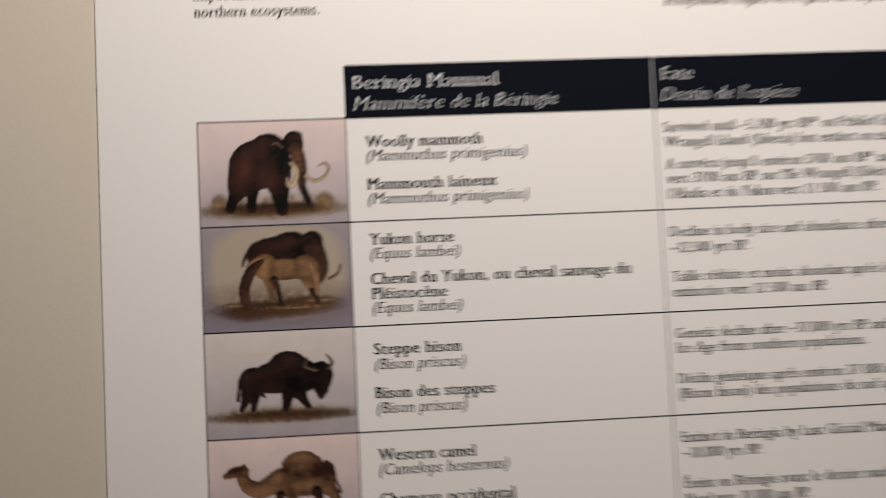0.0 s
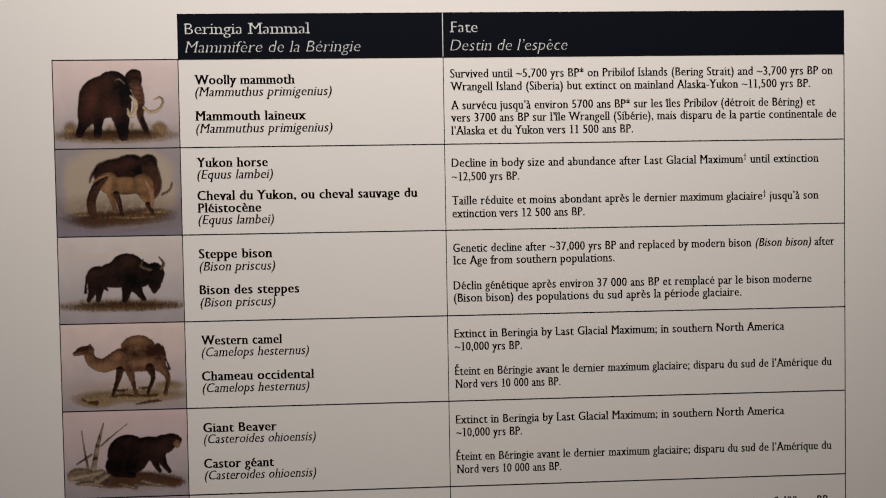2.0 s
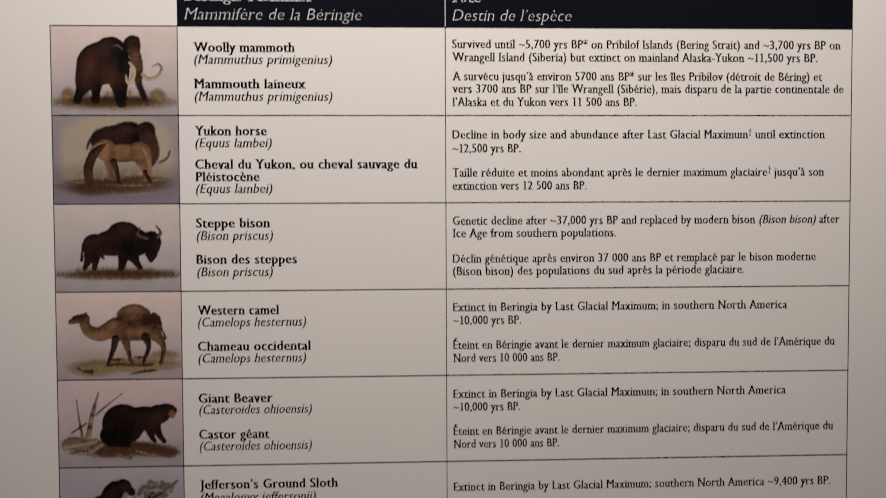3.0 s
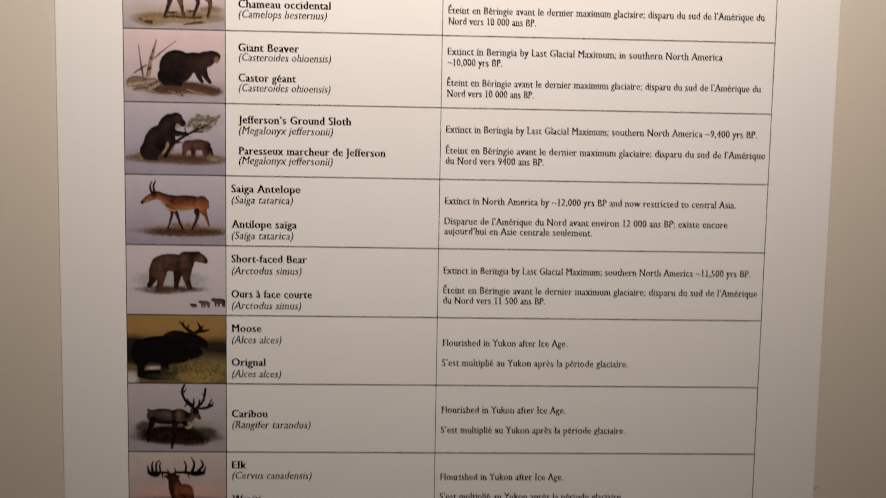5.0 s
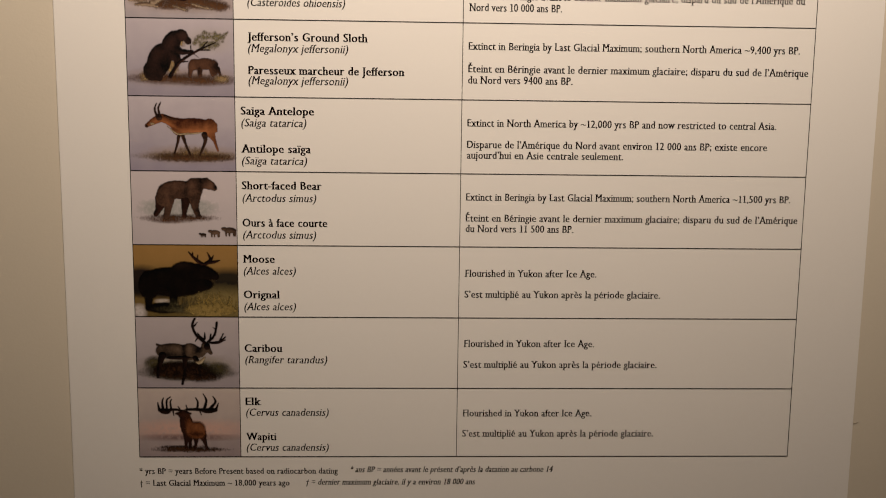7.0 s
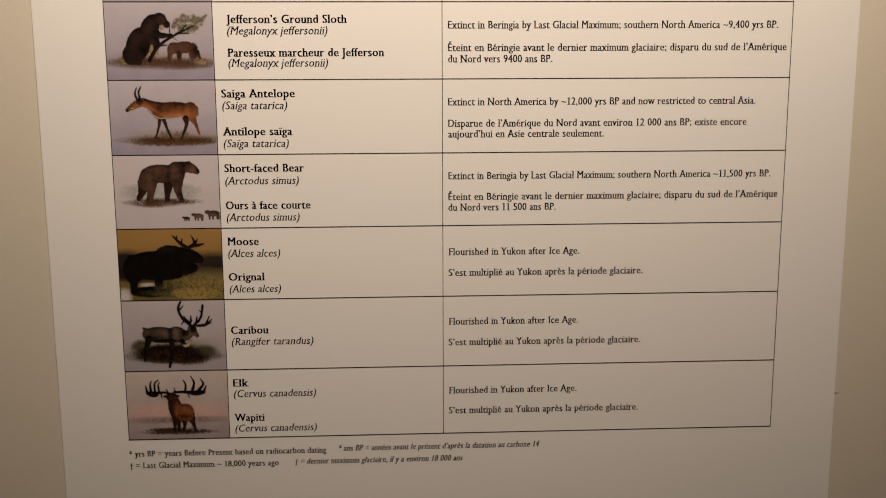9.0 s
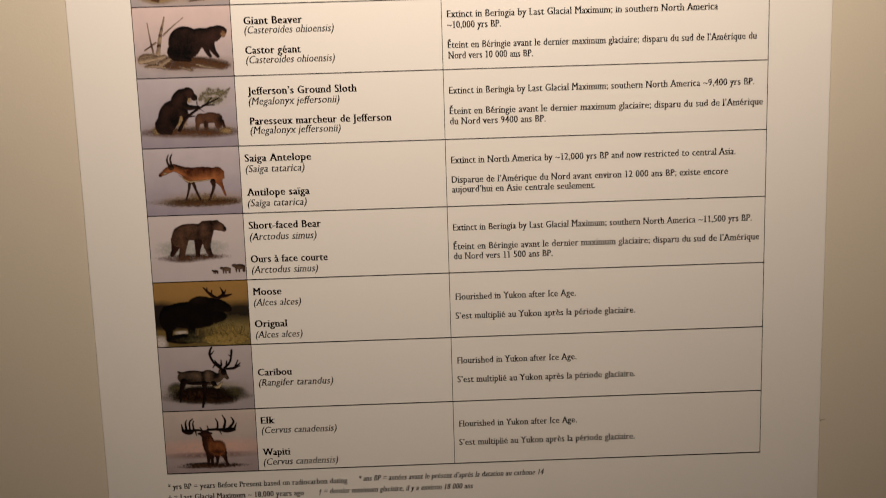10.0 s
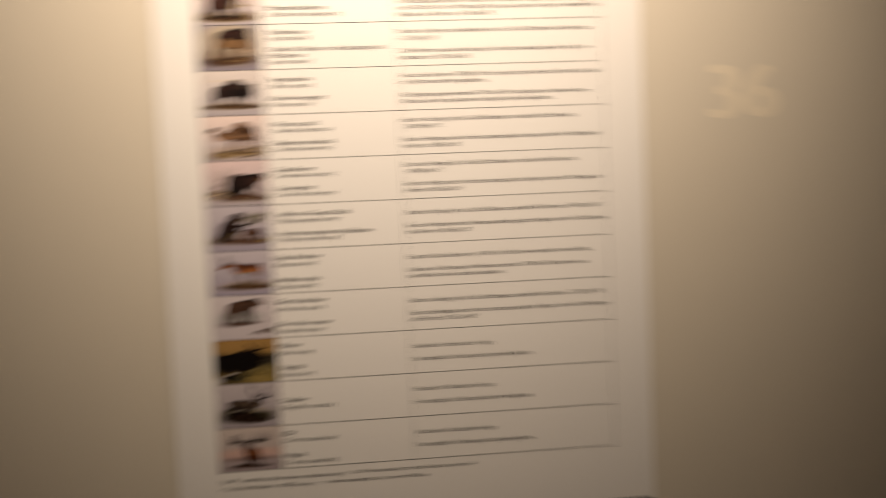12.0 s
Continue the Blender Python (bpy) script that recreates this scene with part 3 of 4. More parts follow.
# a tan shape before a dark one, in a soft oval
p = picture(1, "printed picture, tan shape before a dark brown one in a soft oval", tone(146, 139, 142), tone(124, 118, 130), [(0.5, 0.56, 0.46, 0.44, tone(164, 152, 136), 0.12, 1.0), (0.5, 0.26, 0.44, 0.17, tone(98, 78, 60), 0.7, 0.85)])
Shape(p, SOIL, NEAR - 0.00003, 0.002, 0.0009, WASH, 0.5).oval(0.46, 0.2, 0.32, 0.07).oval(0.7, 0.24, 0.18, 0.06).oval(0.3, 0.18, 0.14, 0.07).brush(0.75, 0.25, 0.2, 0.1, 0.25).done("dark ground strokes")
s = Shape(p, UMBER, NEAR, soft=0.0008, key=0.26)
s.oval(0.52, 0.76, 0.2, 0.13).oval(0.6, 0.83, 0.12, 0.1).oval(0.38, 0.71, 0.08, 0.11, 20).oval(0.745, 0.84, 0.068, 0.09).oval(0.62, 0.87, 0.05, 0.05)
s.limb((0.27, 0.62, 0.012), (0.29, 0.7, 0.03), (0.36, 0.78, 0.1)).brush(0.5, 0.83, 0.2, 0.06, 0.14).brush(0.66, 0.74, 0.06, 0.15, -0.2).done("dark brown painted mass")
Shape(p, SEPIA, NEAR + 0.00004, soft=0.0009, key=0.26).limb((0.75, 0.78, 0.18), (0.79, 0.64, 0.15), (0.81, 0.53, 0.08), (0.785, 0.45, 0.045)).done("lighter brown painted strokes")
Shape(p, TAN, NEAR + 0.00005, soft=0.0009, key=0.25).limb((0.93, 0.6, 0.01), (0.91, 0.52, 0.016), (0.85, 0.47, 0.018)).done("faint curved stroke")
s = Shape(p, FAWN, NEAR + 0.00008, key=0.5)
s.oval(0.55, 0.575, 0.19, 0.1).oval(0.69, 0.59, 0.09, 0.115).oval(0.42, 0.61, 0.085, 0.12)
s.limb((0.44, 0.52, 0.13), (0.455, 0.38, 0.055), (0.47, 0.28, 0.04)).limb((0.7, 0.5, 0.15), (0.73, 0.38, 0.06), (0.725, 0.27, 0.04))
s.brush(0.57, 0.64, 0.14, 0.04, 0.22).brush(0.46, 0.56, 0.035, 0.1, -0.22).brush(0.64, 0.56, 0.03, 0.1, -0.3).brush(0.57, 0.48, 0.14, 0.03, -0.35).brush(0.45, 0.33, 0.05, 0.1, -0.2).brush(0.42, 0.58, 0.04, 0.08, 0.3).done("tan painted mass")
s = Shape(p, SEPIA, NEAR + 0.00012, key=0.24)
s.limb((0.4, 0.67, 0.05), (0.325, 0.57, 0.1), (0.28, 0.42, 0.1), (0.28, 0.31, 0.1), (0.295, 0.23, 0.055)).limb((0.48, 0.48, 0.07), (0.505, 0.36, 0.05), (0.52, 0.24, 0.035)).limb((0.73, 0.36, 0.05), (0.77, 0.25, 0.035)).brush(0.3, 0.32, 0.03, 0.06, 0.2).done("shaded brown painted strokes")
Shape(p, TAN, NEAR + 0.00014, soft=0.0006, key=0.66).limb((0.715, 0.64, 0.03), (0.755, 0.53, 0.06), (0.765, 0.42, 0.05), (0.76, 0.33, 0.02)).limb((0.3, 0.62, 0.016), (0.36, 0.68, 0.03), (0.43, 0.7, 0.016)).done("pale painted stroke")
Shape(p, DRY, NEAR + 0.00002, 0.001, 0.001, 0.0008).oval(0.63, 0.21, 0.12, 0.012).oval(0.8, 0.27, 0.08, 0.016).oval(0.2, 0.25, 0.06, 0.014).done("pale ground stroke")

# a dark humped shape
p = picture(2, "printed picture, a dark humped shape on yellowish ground", PALE, LAV, [(0.5, 0.21, 0.40, 0.08, STRAW, 0.5, 0.6), (0.4, 0.78, 0.3, 0.02, tone(200, 180, 140), 0.9, 0.35)])
Shape(p, DRY, NEAR - 0.00003, 0.002, 0.0008, WASH).oval(0.5, 0.2, 0.33, 0.045).grass(0.5, 0.2, 0.36, 0.03, 0.07, 16).done("dry grass strokes")
Shape(p, SOIL, NEAR - 0.00002, 0.002, 0.0014, 0.0018, 0.5).oval(0.45, 0.2, 0.27, 0.035).oval(0.7, 0.19, 0.16, 0.025).done("dark ground stroke")
s = Shape(p, JET, NEAR, key=0.28)
s.oval(0.48, 0.56, 0.2, 0.15, 6).oval(0.55, 0.64, 0.14, 0.16).oval(0.31, 0.53, 0.09, 0.13).oval(0.77, 0.56, 0.08, 0.13).oval(0.66, 0.56, 0.1, 0.15)
s.limb((0.77, 0.46, 0.16), (0.765, 0.36, 0.06)).limb((0.28, 0.46, 0.14), (0.26, 0.35, 0.08), (0.235, 0.27, 0.05)).limb((0.33, 0.48, 0.12), (0.32, 0.36, 0.08), (0.31, 0.27, 0.055)).limb((0.36, 0.44, 0.05), (0.385, 0.38, 0.02))
s.limb((0.55, 0.45, 0.15), (0.54, 0.35, 0.1), (0.525, 0.26, 0.06)).limb((0.6, 0.45, 0.16), (0.64, 0.35, 0.09), (0.68, 0.27, 0.05)).limb((0.23, 0.55, 0.03), (0.215, 0.44, 0.02), (0.21, 0.36, 0.035))
s.brush(0.57, 0.72, 0.08, 0.08, 0.3).brush(0.38, 0.61, 0.13, 0.05, 0.22, 8).brush(0.27, 0.56, 0.03, 0.08, 0.12).brush(0.62, 0.48, 0.12, 0.14, -0.25).brush(0.78, 0.55, 0.06, 0.1, -0.15).done("dark painted mass")
Shape(p, GREYISH, NEAR + 0.0001, key=0.5).limb((0.825, 0.62, 0.03), (0.845, 0.68, 0.03), (0.81, 0.755, 0.012)).limb((0.68, 0.73, 0.012), (0.665, 0.65, 0.03), (0.735, 0.61, 0.035)).done("grey curved strokes")

# a tan humped shape on sand
p = picture(3, "printed picture, a tan humped shape on pale sandy ground", tone(220, 202, 196), LAV, [(0.55, 0.18, 0.42, 0.14, tone(158, 134, 104), 0.6, 0.7)])
Shape(p, DRY, NEAR - 0.00003, 0.002, 0.0008, WASH, 0.55).oval(0.58, 0.16, 0.34, 0.06).oval(0.28, 0.12, 0.15, 0.07).oval(0.86, 0.27, 0.08, 0.04).done("sandy ground strokes")
Shape(p, SOIL, NEAR - 0.00002, 0.0008, 0.0008, 0.0007, 0.55).limb((0.6, 0.06, 0.01), (0.7, 0.085, 0.03), (0.79, 0.095, 0.012)).limb((0.16, 0.13, 0.01), (0.2, 0.1, 0.02), (0.27, 0.085, 0.05)).limb((0.6, 0.17, 0.01), (0.7, 0.155, 0.03), (0.78, 0.17, 0.012)).limb((0.38, 0.15, 0.012), (0.5, 0.17, 0.03), (0.6, 0.15, 0.012)).limb((0.43, 0.23, 0.012), (0.48, 0.22, 0.035), (0.52, 0.23, 0.012)).limb((0.62, 0.25, 0.01), (0.66, 0.245, 0.03), (0.7, 0.25, 0.01)).done("dark ground stroke")
s = Shape(p, TAN, NEAR, fray=0.0006, key=0.38)
s.oval(0.64, 0.58, 0.2, 0.14).oval(0.62, 0.71, 0.14, 0.15).oval(0.5, 0.58, 0.1, 0.13, 20).oval(0.78, 0.6, 0.065, 0.16)
s.limb((0.46, 0.6, 0.2), (0.34, 0.52, 0.16), (0.25, 0.57, 0.13), (0.215, 0.68, 0.1)).limb((0.23, 0.7, 0.1), (0.17, 0.695, 0.1), (0.115, 0.665, 0.05)).limb((0.225, 0.73, 0.03), (0.24, 0.77, 0.015))
s.limb((0.54, 0.5, 0.12), (0.57, 0.32, 0.055), (0.6, 0.15, 0.035)).limb((0.79, 0.52, 0.14), (0.855, 0.36, 0.055), (0.83, 0.17, 0.035))
s.brush(0.62, 0.82, 0.1, 0.05, 0.25).brush(0.74, 0.66, 0.1, 0.1, -0.42).brush(0.46, 0.62, 0.05, 0.06, 0.16).brush(0.58, 0.66, 0.03, 0.1, -0.2, 30).brush(0.52, 0.7, 0.03, 0.05, -0.2).brush(0.52, 0.6, 0.05, 0.12, -0.14).brush(0.66, 0.55, 0.08, 0.04, 0.2).brush(0.34, 0.5, 0.1, 0.05, 0.22).brush(0.17, 0.69, 0.08, 0.06, -0.28).brush(0.83, 0.28, 0.05, 0.14, -0.3).brush(0.6, 0.46, 0.2, 0.04, -0.22).brush(0.58, 0.26, 0.04, 0.1, -0.25).done("tan painted mass")
s = Shape(p, SEPIA, NEAR + 0.00008, key=0.24)
s.limb((0.47, 0.46, 0.09), (0.45, 0.34, 0.055), (0.405, 0.17, 0.03)).limb((0.71, 0.48, 0.1), (0.735, 0.36, 0.05), (0.69, 0.19, 0.03)).limb((0.84, 0.58, 0.012), (0.865, 0.5, 0.02), (0.868, 0.46, 0.03)).done("shaded brown painted strokes")

# a dark rounded shape on logs
p = picture(4, "printed picture, a dark rounded shape on logs by a bare trunk", tone(208, 188, 188), LAV, [(0.6, 0.18, 0.36, 0.10, tone(136, 116, 100), 0.6, 0.7), (0.18, 0.25, 0.15, 0.10, tone(146, 128, 106), 0.4, 0.7)])
Shape(p, SOIL, NEAR - 0.00003, 0.002, 0.0012, 0.0014, 0.6).oval(0.66, 0.2, 0.27, 0.075, -6).oval(0.42, 0.17, 0.18, 0.06).limb((0.3, 0.28, 0.05), (0.42, 0.2, 0.05), (0.56, 0.1, 0.03)).oval(0.88, 0.15, 0.06, 0.05).done("dark log strokes")
Shape(p, BARK, NEAR - 0.00002, 0.001, 0.0008, 0.0007, 0.45).oval(0.13, 0.27, 0.1, 0.075).limb((0.26, 0.2, 0.09), (0.36, 0.27, 0.05)).limb((0.1, 0.16, 0.03), (0.2, 0.17, 0.05), (0.3, 0.14, 0.02)).limb((0.45, 0.15, 0.02), (0.56, 0.1, 0.03)).limb((0.62, 0.18, 0.018), (0.72, 0.14, 0.03), (0.82, 0.12, 0.01)).brush(0.12, 0.22, 0.1, 0.04, -0.3).done("pale log strokes")
s = Shape(p, BARK, NEAR + 0.00004, 0.0006, 0.0003, 0.0003, 0.55)
s.limb((0.235, 0.34, 0.06), (0.275, 0.62, 0.045), (0.325, 0.86, 0.012)).limb((0.145, 0.78, 0.01), (0.165, 0.55, 0.02), (0.19, 0.34, 0.025)).limb((0.3, 0.6, 0.022), (0.4, 0.72, 0.015), (0.52, 0.85, 0.006)).limb((0.1, 0.39, 0.02), (0.22, 0.5, 0.025)).limb((0.05, 0.24, 0.08), (0.3, 0.3, 0.05))
for v, k in ((0.46, -0.6), (0.6, -0.45), (0.7, -0.4)):
    s.brush(0.26 + 0.1 * (v - 0.5), v, 0.03, 0.025, k)
s.brush(0.16, 0.45, 0.06, 0.1, -0.45).brush(0.36, 0.68, 0.07, 0.05, -0.25).done("pale bark strokes")
s = Shape(p, JET, NEAR + 0.00006, key=0.24)
s.oval(0.52, 0.49, 0.17, 0.23, -14).oval(0.44, 0.36, 0.11, 0.13).oval(0.67, 0.55, 0.16, 0.14, 8).oval(0.81, 0.6, 0.09, 0.11).oval(0.88, 0.65, 0.075, 0.07, -12)
s.limb((0.72, 0.5, 0.13), (0.735, 0.38, 0.07), (0.77, 0.29, 0.045)).limb((0.77, 0.5, 0.14), (0.8, 0.38, 0.08), (0.85, 0.28, 0.045)).limb((0.42, 0.3, 0.12), (0.55, 0.25, 0.07))
s.brush(0.8, 0.58, 0.12, 0.1, 0.26).brush(0.74, 0.45, 0.05, 0.12, 0.16).brush(0.53, 0.66, 0.1, 0.06, 0.14).brush(0.48, 0.36, 0.1, 0.12, -0.2).done("dark painted mass")
Shape(p, TAN, NEAR + 0.00009, soft=0.0007, key=0.5).oval(0.915, 0.6, 0.026, 0.045).done("pale painted dab")

# a dark shape leaning on a branch
p = picture(5, "printed picture, dark brown shape leaning on a leafy branch", tone(180, 173, 181), tone(144, 138, 152), [(0.5, 0.24, 0.43, 0.10, tone(136, 116, 100), 0.6, 0.7), (0.76, 0.72, 0.16, 0.12, tone(150, 142, 126), 0.9, 0.5)])
Shape(p, SOIL, NEAR - 0.00003, 0.002, 0.0009, WASH, 0.65).oval(0.38, 0.22, 0.24, 0.055).oval(0.7, 0.2, 0.22, 0.05).grass(0.5, 0.22, 0.4, 0.03, 0.06, 18).done("dark ground strokes")
Shape(p, DRY, NEAR - 0.00002, 0.002, 0.0012, 0.0018, 0.5).oval(0.42, 0.38, 0.06, 0.09).oval(0.16, 0.25, 0.04, 0.05).oval(0.88, 0.23, 0.05, 0.04).oval(0.5, 0.7, 0.04, 0.05).done("dry grass strokes")
s = Shape(p, JET, NEAR, key=0.24)
s.oval(0.3, 0.45, 0.11, 0.24, -20).oval(0.42, 0.69, 0.08, 0.17, -30).oval(0.515, 0.79, 0.062, 0.075, -15).oval(0.23, 0.32, 0.08, 0.13).oval(0.575, 0.72, 0.03, 0.05)
s.limb((0.44, 0.62, 0.14), (0.51, 0.575, 0.08), (0.61, 0.57, 0.05)).limb((0.42, 0.55, 0.16), (0.47, 0.48, 0.1), (0.46, 0.4, 0.05)).limb((0.24, 0.3, 0.18), (0.3, 0.23, 0.08))
s.brush(0.53, 0.79, 0.05, 0.07, 0.35).brush(0.4, 0.64, 0.04, 0.13, 0.22, -25).brush(0.28, 0.52, 0.05, 0.15, 0.16, -20).brush(0.36, 0.38, 0.05, 0.14, -0.14).done("dark painted mass")
s = Shape(p, SEPIA, NEAR + 0.00012, soft=0.0005, key=0.4)
s.oval(0.73, 0.42, 0.1, 0.075).oval(0.63, 0.41, 0.055, 0.075).oval(0.82, 0.37, 0.035, 0.1)
s.limb((0.6, 0.38, 0.08), (0.585, 0.26, 0.04)).limb((0.68, 0.35, 0.07), (0.68, 0.27, 0.05)).limb((0.79, 0.36, 0.08), (0.8, 0.28, 0.05)).limb((0.85, 0.36, 0.05), (0.87, 0.28, 0.03))
s.brush(0.71, 0.45, 0.07, 0.05, 0.22).brush(0.84, 0.34, 0.04, 0.1, -0.35).brush(0.67, 0.34, 0.03, 0.06, -0.25).brush(0.6, 0.36, 0.03, 0.1, 0.2).done("small brown painted mass")
s = Shape(p, UMBER, NEAR + 0.0001, 0.0006, 0.0003, 0.0003, 0.2)
s.limb((0.4, 0.25, 0.05), (0.48, 0.42, 0.04), (0.62, 0.56, 0.03), (0.83, 0.7, 0.01)).limb((0.66, 0.6, 0.02), (0.78, 0.6, 0.008)).limb((0.7, 0.62, 0.018), (0.76, 0.72, 0.008)).limb((0.5, 0.44, 0.02), (0.57, 0.45, 0.01)).limb((0.6, 0.56, 0.015), (0.6, 0.7, 0.008)).limb((0.62, 0.56, 0.012), (0.67, 0.5, 0.006)).done("thin dark branch strokes")
s = Shape(p, LEAF, NEAR + 0.00008, 0.0012, 0.001, 0.0011, 0.45)
for i in range(60):
    turn, reach = random.uniform(0, 6.28), random.uniform(0.1, 1.0) ** 0.5
    u, v = 0.77 + 0.13 * reach * math.cos(turn) + 0.04 * reach * math.sin(turn), 0.73 + 0.12 * reach * math.sin(turn)
    s.oval(u, v, random.uniform(0.008, 0.018), random.uniform(0.01, 0.02), random.uniform(0, 90))
s.limb((0.84, 0.72, 0.03), (0.9, 0.78, 0.03), (0.95, 0.84, 0.01)).done("leafy grey-green strokes")

# a slim orange-brown shape on grass
p = picture(6, "printed picture, slim orange-brown shape over dry grass", tone(184, 177, 185), tone(142, 136, 152), [(0.6, 0.22, 0.37, 0.10, tone(142, 116, 78), 0.6, 0.6)])
Shape(p, DRY, NEAR - 0.00003, 0.002, 0.0008, WASH, 0.35).oval(0.6, 0.2, 0.31, 0.05).grass(0.6, 0.2, 0.33, 0.03, 0.12, 26).done("dry grass strokes")
Shape(p, SOIL, NEAR - 0.00002, 0.002, 0.0014, 0.0016, 0.6).oval(0.47, 0.18, 0.2, 0.045).oval(0.76, 0.18, 0.15, 0.035).done("dark ground stroke")
s = Shape(p, RUSSET, NEAR, key=0.38)
s.oval(0.6, 0.61, 0.19, 0.1).oval(0.76, 0.59, 0.07, 0.115).oval(0.48, 0.58, 0.08, 0.11)
s.limb((0.5, 0.6, 0.2), (0.4, 0.66, 0.13), (0.31, 0.71, 0.1)).limb((0.31, 0.71, 0.1), (0.24, 0.67, 0.095), (0.165, 0.605, 0.045)).limb((0.76, 0.54, 0.14), (0.8, 0.42, 0.05), (0.835, 0.28, 0.025)).limb((0.81, 0.62, 0.06), (0.825, 0.54, 0.02))
s.brush(0.64, 0.66, 0.16, 0.05, -0.14).brush(0.6, 0.53, 0.16, 0.035, 0.4).brush(0.73, 0.58, 0.025, 0.1, 0.3).brush(0.45, 0.58, 0.07, 0.1, -0.24).brush(0.4, 0.61, 0.1, 0.025, 0.4, -25).brush(0.24, 0.67, 0.05, 0.04, 0.2).done("orange-brown painted mass")
s = Shape(p, SEPIA, NEAR + 0.0001, 0.0008, 0.0003, 0.0003, 0.22)
s.limb((0.465, 0.46, 0.045), (0.45, 0.36, 0.03), (0.42, 0.23, 0.02)).limb((0.505, 0.47, 0.05), (0.53, 0.36, 0.032), (0.57, 0.22, 0.022)).limb((0.71, 0.49, 0.08), (0.715, 0.4, 0.045), (0.665, 0.22, 0.022)).oval(0.285, 0.715, 0.03, 0.04).oval(0.165, 0.595, 0.014, 0.016)
s.limb((0.265, 0.74, 0.03), (0.245, 0.82, 0.024), (0.265, 0.905, 0.012)).limb((0.29, 0.75, 0.03), (0.28, 0.84, 0.024), (0.305, 0.92, 0.012)).limb((0.34, 0.74, 0.03), (0.4, 0.7, 0.03), (0.47, 0.69, 0.01)).done("dark brown painted strokes")
Shape(p, IVORY, NEAR + 0.00012, soft=0.0004).limb((0.36, 0.6, 0.008), (0.45, 0.5, 0.018), (0.53, 0.5, 0.02), (0.62, 0.507, 0.018), (0.69, 0.52, 0.008)).oval(0.22, 0.63, 0.02, 0.014).done("pale painted stroke")

# a stout brown shape above three tiny ones
p = picture(7, "printed picture, a stout brown shape above three tiny ones", tone(196, 188, 192), tone(184, 177, 182), [(0.44, 0.5, 0.36, 0.12, tone(150, 152, 150), 0.2, 0.9)])
Shape(p, SOIL, NEAR - 0.00003, 0.002, 0.001, 0.0014, 0.6).oval(0.45, 0.365, 0.27, 0.04).oval(0.36, 0.33, 0.12, 0.03).done("dark ground stroke")
s = Shape(p, UMBER, NEAR - 0.00002, key=0.26)
s.limb((0.28, 0.62, 0.16), (0.26, 0.5, 0.1), (0.225, 0.41, 0.06)).limb((0.52, 0.62, 0.14), (0.505, 0.5, 0.08), (0.5, 0.4, 0.06)).done("shaded brown painted strokes")
s = Shape(p, BEAR, NEAR, key=0.36)
s.oval(0.44, 0.75, 0.18, 0.125).oval(0.59, 0.76, 0.09, 0.15, -10).oval(0.31, 0.67, 0.075, 0.15, -15)
s.limb((0.6, 0.8, 0.2), (0.68, 0.84, 0.15), (0.745, 0.82, 0.13), (0.795, 0.775, 0.07)).limb((0.35, 0.64, 0.18), (0.345, 0.5, 0.1), (0.325, 0.38, 0.08)).limb((0.6, 0.68, 0.18), (0.605, 0.52, 0.1), (0.635, 0.39, 0.07)).oval(0.72, 0.895, 0.016, 0.025)
s.brush(0.46, 0.82, 0.12, 0.05, 0.16).brush(0.34, 0.64, 0.03, 0.12, 0.24).brush(0.76, 0.82, 0.04, 0.06, 0.34).brush(0.66, 0.8, 0.03, 0.1, -0.25).brush(0.52, 0.74, 0.025, 0.12, -0.22).brush(0.58, 0.8, 0.03, 0.08, 0.16).brush(0.47, 0.64, 0.1, 0.04, -0.2).brush(0.61, 0.45, 0.05, 0.1, -0.15).brush(0.8, 0.78, 0.02, 0.03, -0.4).done("brown painted mass")
s = Shape(p, MOUSE, NEAR + 0.00012, 0.0003, 0.0002, 0.0003, 0.36)
for u, v, k in ((0.675, 0.14, 0.6), (0.79, 0.17, 1.0), (0.935, 0.2, 1.25)):
    s.oval(u, v, 0.045 * k, 0.032 * k).oval(u - 0.045 * k, v + 0.016 * k, 0.022 * k, 0.02 * k)
    for du in (-0.03, -0.005, 0.03, 0.04):
        s.limb((u + du * k, v, 0.028 * k), (u + du * k, v - 0.06 * k, 0.016 * k))
s.brush(0.79, 0.18, 0.05, 0.05, 0.16).brush(0.66, 0.14, 0.05, 0.05, -0.3).done("three tiny brown shapes in a row")

# a photograph: a black mass in an ochre field
p = picture(8, "printed photograph, black mass between ochre field and green grass", tone(152, 118, 68), tone(92, 80, 46), [(0.02, 0.5, 0.22, 0.20, tone(36, 28, 24), 0.3, 1.0), (0.9, 0.52, 0.2, 0.14, tone(42, 36, 26), 0.5, 1.0), (0.45, 0.38, 0.6, 0.12, tone(26, 21, 18), 0.4, 1.0), (0.03, 0.06, 0.07, 0.10, tone(196, 190, 190), 0.5, 0.95), (0.27, 0.21, 0.07, 0.035, tone(186, 178, 170), 0.4, 0.9), (0.78, 0.2, 0.3, 0.2, tone(134, 120, 76), 0.6, 0.8), (0.6, 0.85, 0.6, 0.1, tone(152, 118, 70), 0.8, 0.6)])
s = Shape(p, BLACKISH, NEAR, soft=0.0007, key=0.2)
s.oval(0.33, 0.54, 0.24, 0.15).oval(0.48, 0.64, 0.13, 0.13, 8).oval(0.41, 0.42, 0.27, 0.14).oval(0.14, 0.44, 0.1, 0.2).oval(0.64, 0.45, 0.12, 0.09)
